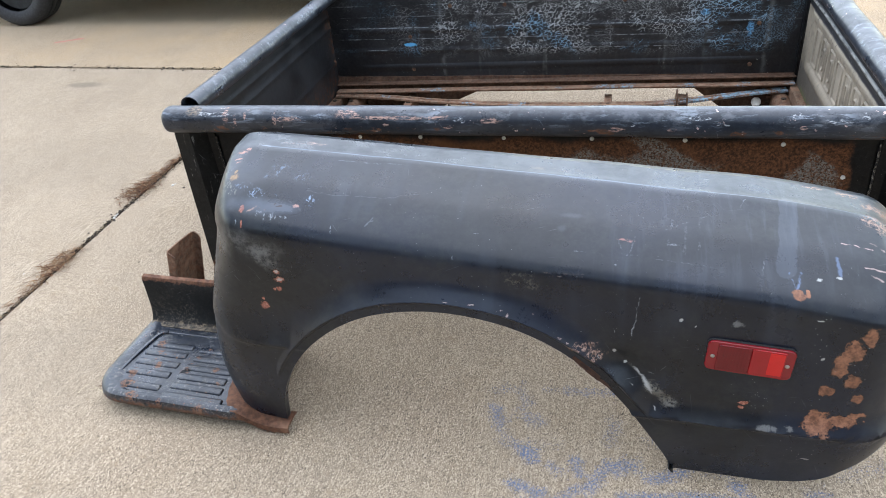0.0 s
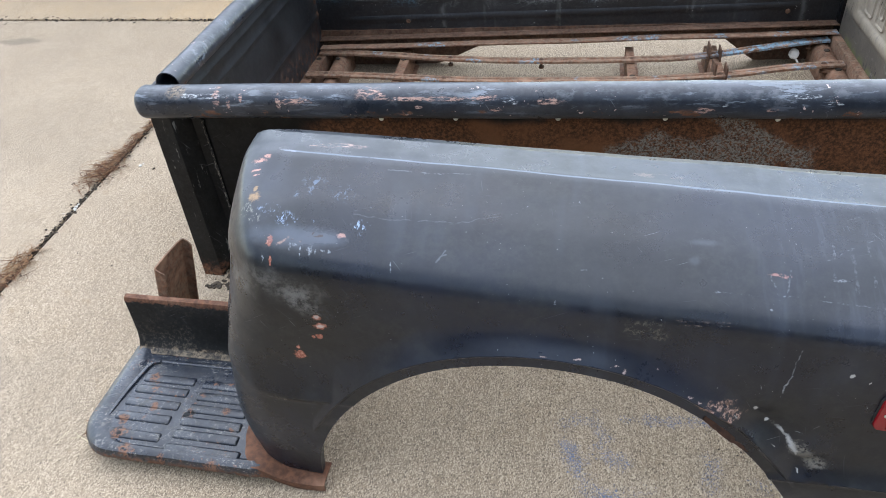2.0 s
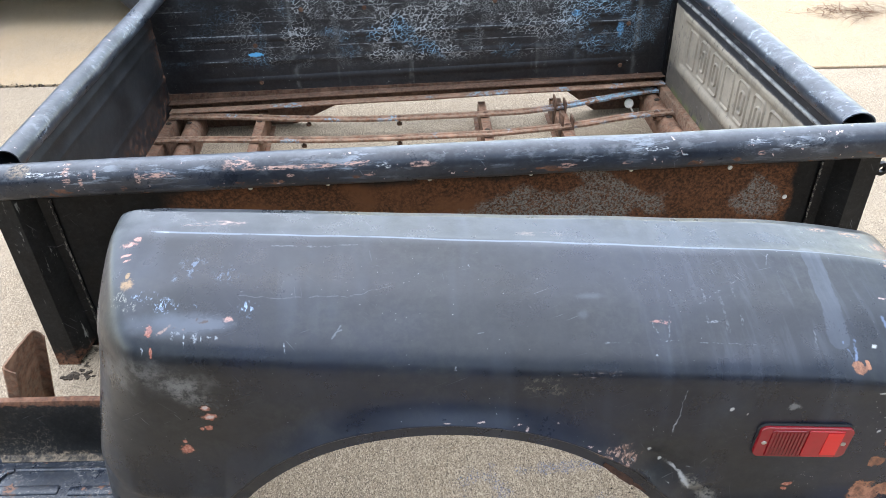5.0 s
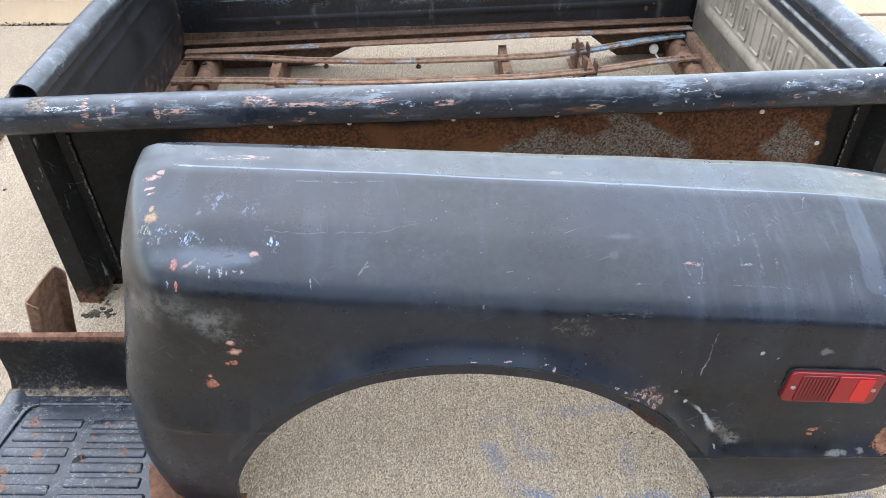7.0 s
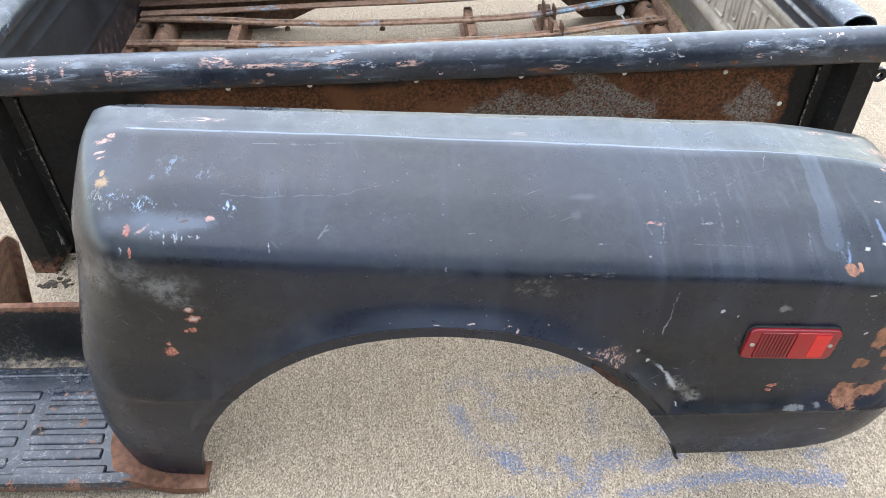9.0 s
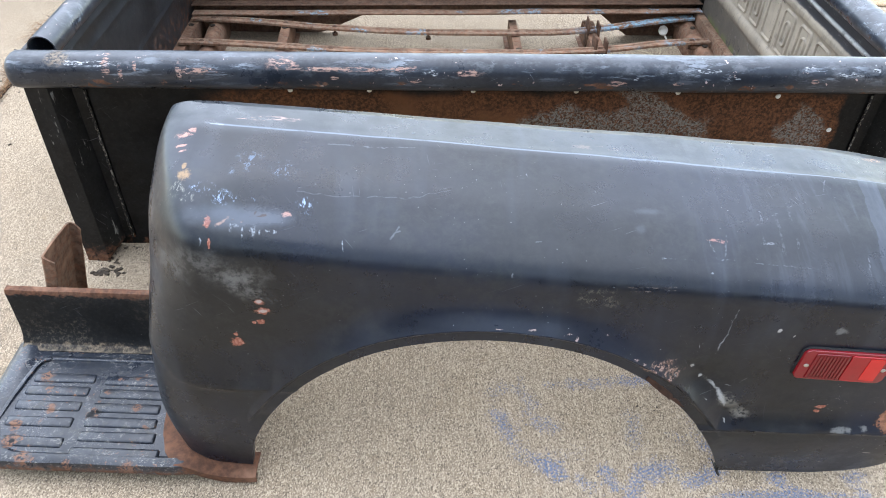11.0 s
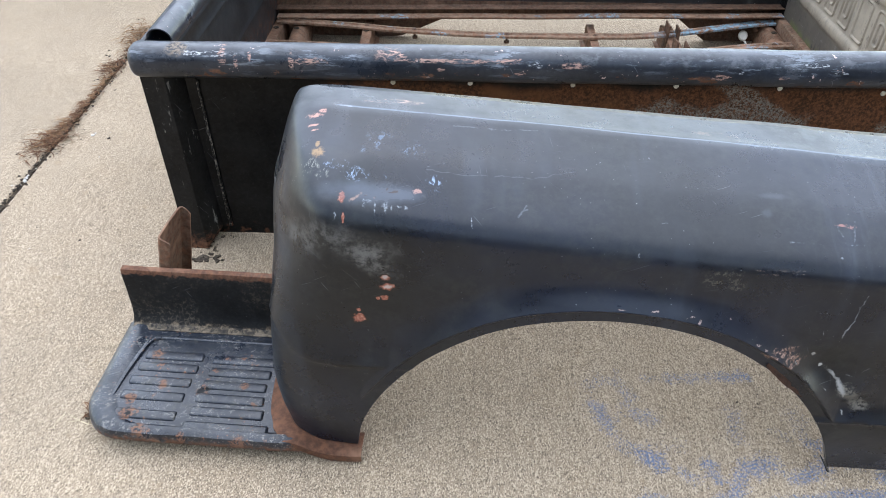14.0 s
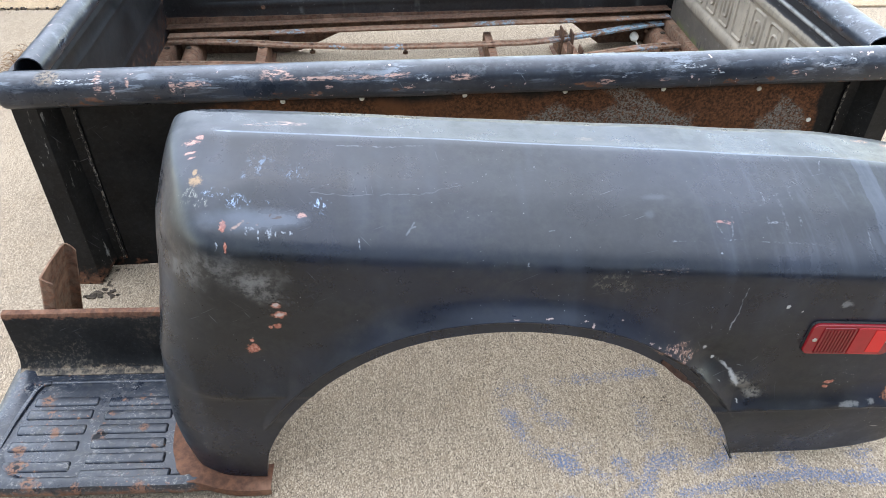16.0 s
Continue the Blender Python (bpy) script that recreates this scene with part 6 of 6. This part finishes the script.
def tread():
    """Pressed tread: raised rim, sunk floor, rolled front edge turned down."""
    outer = [(-1.205, 1.525)]
    for a in np.linspace(0, math.pi / 2, 12):
        outer.append((-1.125 - 0.088 * math.cos(a), 1.315 - 0.097 * math.sin(a)))
    outer += [(x, 1.218 + 0.007 * smooth(x, -0.80, -0.74)) for x in np.linspace(-1.06, -0.68, 17)]
    outer += [(-0.69, 1.25), (-0.785, 1.32), (-0.79, 1.42), (-0.79, 1.525)]
    cx, cy = -0.95, 1.40
    rows = []
    for k, (inward, z) in enumerate(((0.012, 0.030), (-0.006, 0.036), (0.0, 0.047), (0.02, 0.055), (0.07, 0.0595), (0.13, 0.0585), (0.155, 0.054), (0.17, 0.0525), (0.185, 0.0525), (0.2, 0.0525))):
        row = []
        for x, y in outer:
            px = cx + (x - cx) * (1 - inward * 1.35) if x < cx else x
            py = cy + (y - cy) * (1 - inward * 0.9) if y < cy else y
            row.append((px, step_y(px, py), (max(z, 0.047) if (x > -0.8 and y > 1.24 or y > 1.5) else z) - 0.031 * smooth(px, -0.785, -0.69)))
        rows.append(row)
    bm = sheet(rows, True)
    bm.verts.ensure_lookup_table()
    bm.faces.new(bm.verts[-len(outer):])
    return bm


part("tread", wobble(tread(), 0.0012, 14, 1), STEP, step, "blue-black pressed tread, scuffed and rust-pitted")
for x0, x1, y in ((-1.135, -1.005, 1.425), (-1.14, -1.008, 1.392), (-1.146, -1.012, 1.354), (-1.15, -1.015, 1.315), (-1.147, -1.018, 1.268),
                  (-0.985, -0.845, 1.422), (-0.984, -0.848, 1.388), (-0.99, -0.85, 1.353), (-0.993, -0.848, 1.318), (-0.994, -0.842, 1.284), (-0.998, -0.825, 1.247)):
    bm = box(x0, y - 0.0125, 0.045, x1, y + 0.0125, 0.0566, 0.0056, 3)
    for v in bm.verts:
        v.co.y = step_y(v.co.x, v.co.y)
    part("rib", wobble(bm, 0.0008, 30, y), STEP, step)
# frame of the ribbed field, raised at its back and end
bm = box(-1.13, 1.472, 0.046, -0.80, 1.484, 0.0560, 0.0045, 3)
for v in bm.verts:
    v.co.y = step_y(v.co.x, v.co.y)
part("rim", bm, STEP, step)
# pressed edge of the sunk field at the outer end
pts = [(-1.118, 1.475), (-1.133, 1.47), (-1.142, 1.455), (-1.150, 1.42), (-1.158, 1.375), (-1.164, 1.325), (-1.167, 1.29), (-1.16, 1.27), (-1.15, 1.26)]
part("rim", sweep(ring(0.005, 8, 0.7), [(px, step_y(px, py), 0.0555) for px, py in pts]), STEP, step)
up = bmesh.new()
rows = []
for y, z in ((1.497, 0.055), (1.512, 0.060), (1.521, 0.075), (1.526, 0.10), (1.529, 0.16), (1.530, 0.196), (1.533, 0.202), (1.545, 0.2035)):
    rows.append([(x, step_y(x, y) + 0.001 * noise.noise(Vector((x * 12, z * 9, 0))), z + 0.0012 * noise.noise(Vector((x * 9, 4, 0)))) for x in np.linspace(-1.192, -0.70, 30)])
part("upright", solid(sheet(rows), 0.004), UPRIGHT, step, "black upright plate with a rusty top edge and dirt")
edge_out = [(-0.822, 1.4815), (-0.838, 1.3825), (-0.832, 1.285), (-0.815, 1.236), (-0.79, 1.203), (-0.74, 1.196), (-0.69, 1.195), (-0.638, 1.195)]
edge_in = [(-0.72, 1.48), (-0.72, 1.42), (-0.72, 1.35), (-0.71, 1.31), (-0.70, 1.28), (-0.69, 1.26), (-0.665, 1.25), (-0.636, 1.25)]
rows = []
for k in range(29):
    u = k / 28 * 7
    a, t = min(int(u), 6), u - min(int(u), 6)
    o = Vector(edge_out[a]).lerp(Vector(edge_out[a + 1]), t)
    q = Vector(edge_in[a]).lerp(Vector(edge_in[a + 1]), t)
    o += (o - q).normalized() * 0.003 * noise.noise(Vector((k * 0.7, 3, 0)))
    row = []
    for m in range(6):
        p = o.lerp(q, m / 5)
        row.append((p.x, p.y, 0.0605 - 0.030 * smooth(p.x, -0.775, -0.69) - (0.004 if m == 0 else 0.0)))
    rows.append([(row[0][0], row[0][1] + 0.001, row[0][2] - 0.018)] + row)
bm = solid(sheet(rows), 0.004)
part("mount_flange", wobble(bm, 0.0015, 25, 3), RUSTY_FLANGE, step, "bare orange-brown rusty flange round the fender foot")
rows = []
for k in range(13):
    t = k / 12
    row = []
    for px, py, top in ((-1.074, 1.548, 0.262), (-1.082, 1.546, 0.270), (-1.092, 1.546, 0.278), (-1.096, 1.550, 0.281), (-1.096, 1.60, 0.277), (-1.094, 1.665, 0.270), (-1.092, 1.677, 0.268), (-1.086, 1.681, 0.266), (-1.078, 1.681, 0.258), (-1.071, 1.680, 0.246)):
        row.append((px - 0.21 * top * (1 - t), py, top * t))
    rows.append(row)
bracket = part("bracket", wobble(solid(sheet(rows), 0.004), 0.0012, 20, 5), RUSTY, step, "upright folded bracket, evenly rusted brown")


# ---- parked car ----
def car_body():
    """Lower body, cabin shoulders and roof as one shell."""
    prof = [(-2.25, 0.45), (-2.28, 0.62), (-2.2, 0.85), (-1.2, 1.0), (-0.45, 1.48), (0.9, 1.55), (1.8, 1.42), (2.2, 1.05), (2.3, 0.8), (2.28, 0.42), (2.2, 0.26), (-2.15, 0.26)]
    rows = []
    for y, s in ((-0.90, 0.93), (-0.88, 0.985), (-0.7, 1.0), (0.0, 1.01), (0.7, 1.0), (0.88, 0.985), (0.90, 0.93)):
        row = []
        for x, z in prof:
            tuck = 1.0 if z < 1.02 else 0.82
            row.append((x * s, y * tuck, 0.26 + (z - 0.26) * (0.96 + 0.04 * s)))
        rows.append(row)
    bm = sheet(rows, True)
    bm.verts.ensure_lookup_table()
    bm.faces.new(bm.verts[:12])
    bm.faces.new(bm.verts[-12:])
    bmesh.ops.triangulate(bm, faces=[f for f in bm.faces if len(f.verts) > 4])
    return bm


CAR = pose(-2.9, 5.58, 0, 0, 0, -3.2)
car = root("parked_car", -2.9, 5.58, 0, "grey parked car on alloy wheels, over its own shadow", "car")
bm = car_body()
bmesh.ops.transform(bm, matrix=CAR, verts=bm.verts)
part("body", bm, CAR_PAINT, car)
bm = box(-2.0, -0.8, 0.2, 2.0, 0.8, 0.28, 0.02)
bmesh.ops.transform(bm, matrix=CAR, verts=bm.verts)
part("underbody", bm, CAR_DARK, car)
for x0, x1 in ((-0.5, 0.35), (0.42, 1.2)):
    for side in (-1, 1):
        bm = box(x0, side * 0.785 - 0.02, 1.06, x1, side * 0.785 + 0.02, 1.40, 0.02)
        bmesh.ops.transform(bm, matrix=CAR, verts=bm.verts)
        part("window", bm, CAR_GLASS, car)


def wheel(x, side):
    """Tyre with treaded shoulder and a five-spoke alloy rim."""
    m = CAR @ pose(x, side * 0.80, 0.34, 90 * side, 0, 0) @ pose(0, 0, 0)
    tyre = part("wheel", lathe([(0.23, -0.09), (0.255, -0.108), (0.30, -0.112), (0.325, -0.098), (0.338, -0.08), (0.34, -0.03), (0.334, -0.028), (0.334, -0.02), (0.34, -0.018), (0.34, 0.018), (0.334, 0.02), (0.334, 0.028), (0.34, 0.03), (0.338, 0.08), (0.325, 0.098), (0.30, 0.112), (0.262, 0.108), (0.25, 0.095), (0.23, 0.09)], 48, m), RUBBER, car, "black tyre on a silver alloy rim")
    part("rim", lathe([(0.255, 0.10), (0.247, 0.103), (0.235, 0.09), (0.225, 0.05), (0.22, -0.05), (0.0, -0.05)], 40, m), CAR_DARK, tyre)
    part("rim_edge", lathe([(0.257, 0.095), (0.255, 0.108), (0.240, 0.106), (0.232, 0.085)], 40, m), ALLOY, tyre)
    for k in range(5):
        for d in (-9, 9):
            bm = box(0.03, -0.020, 0.07, 0.242, 0.020, 0.092, 0.006)
            bmesh.ops.transform(bm, matrix=m @ pose(0, 0, 0, 0, 0, 72 * k + d + 15), verts=bm.verts)
            part("spoke", bm, ALLOY, tyre)
    part("hub", lathe([(0.0, 0.10), (0.03, 0.099), (0.045, 0.09), (0.05, 0.07)], 20, m), ALLOY, tyre)


for x in (-1.37, 1.38):
    for side in (-1, 1):
        wheel(x, side)
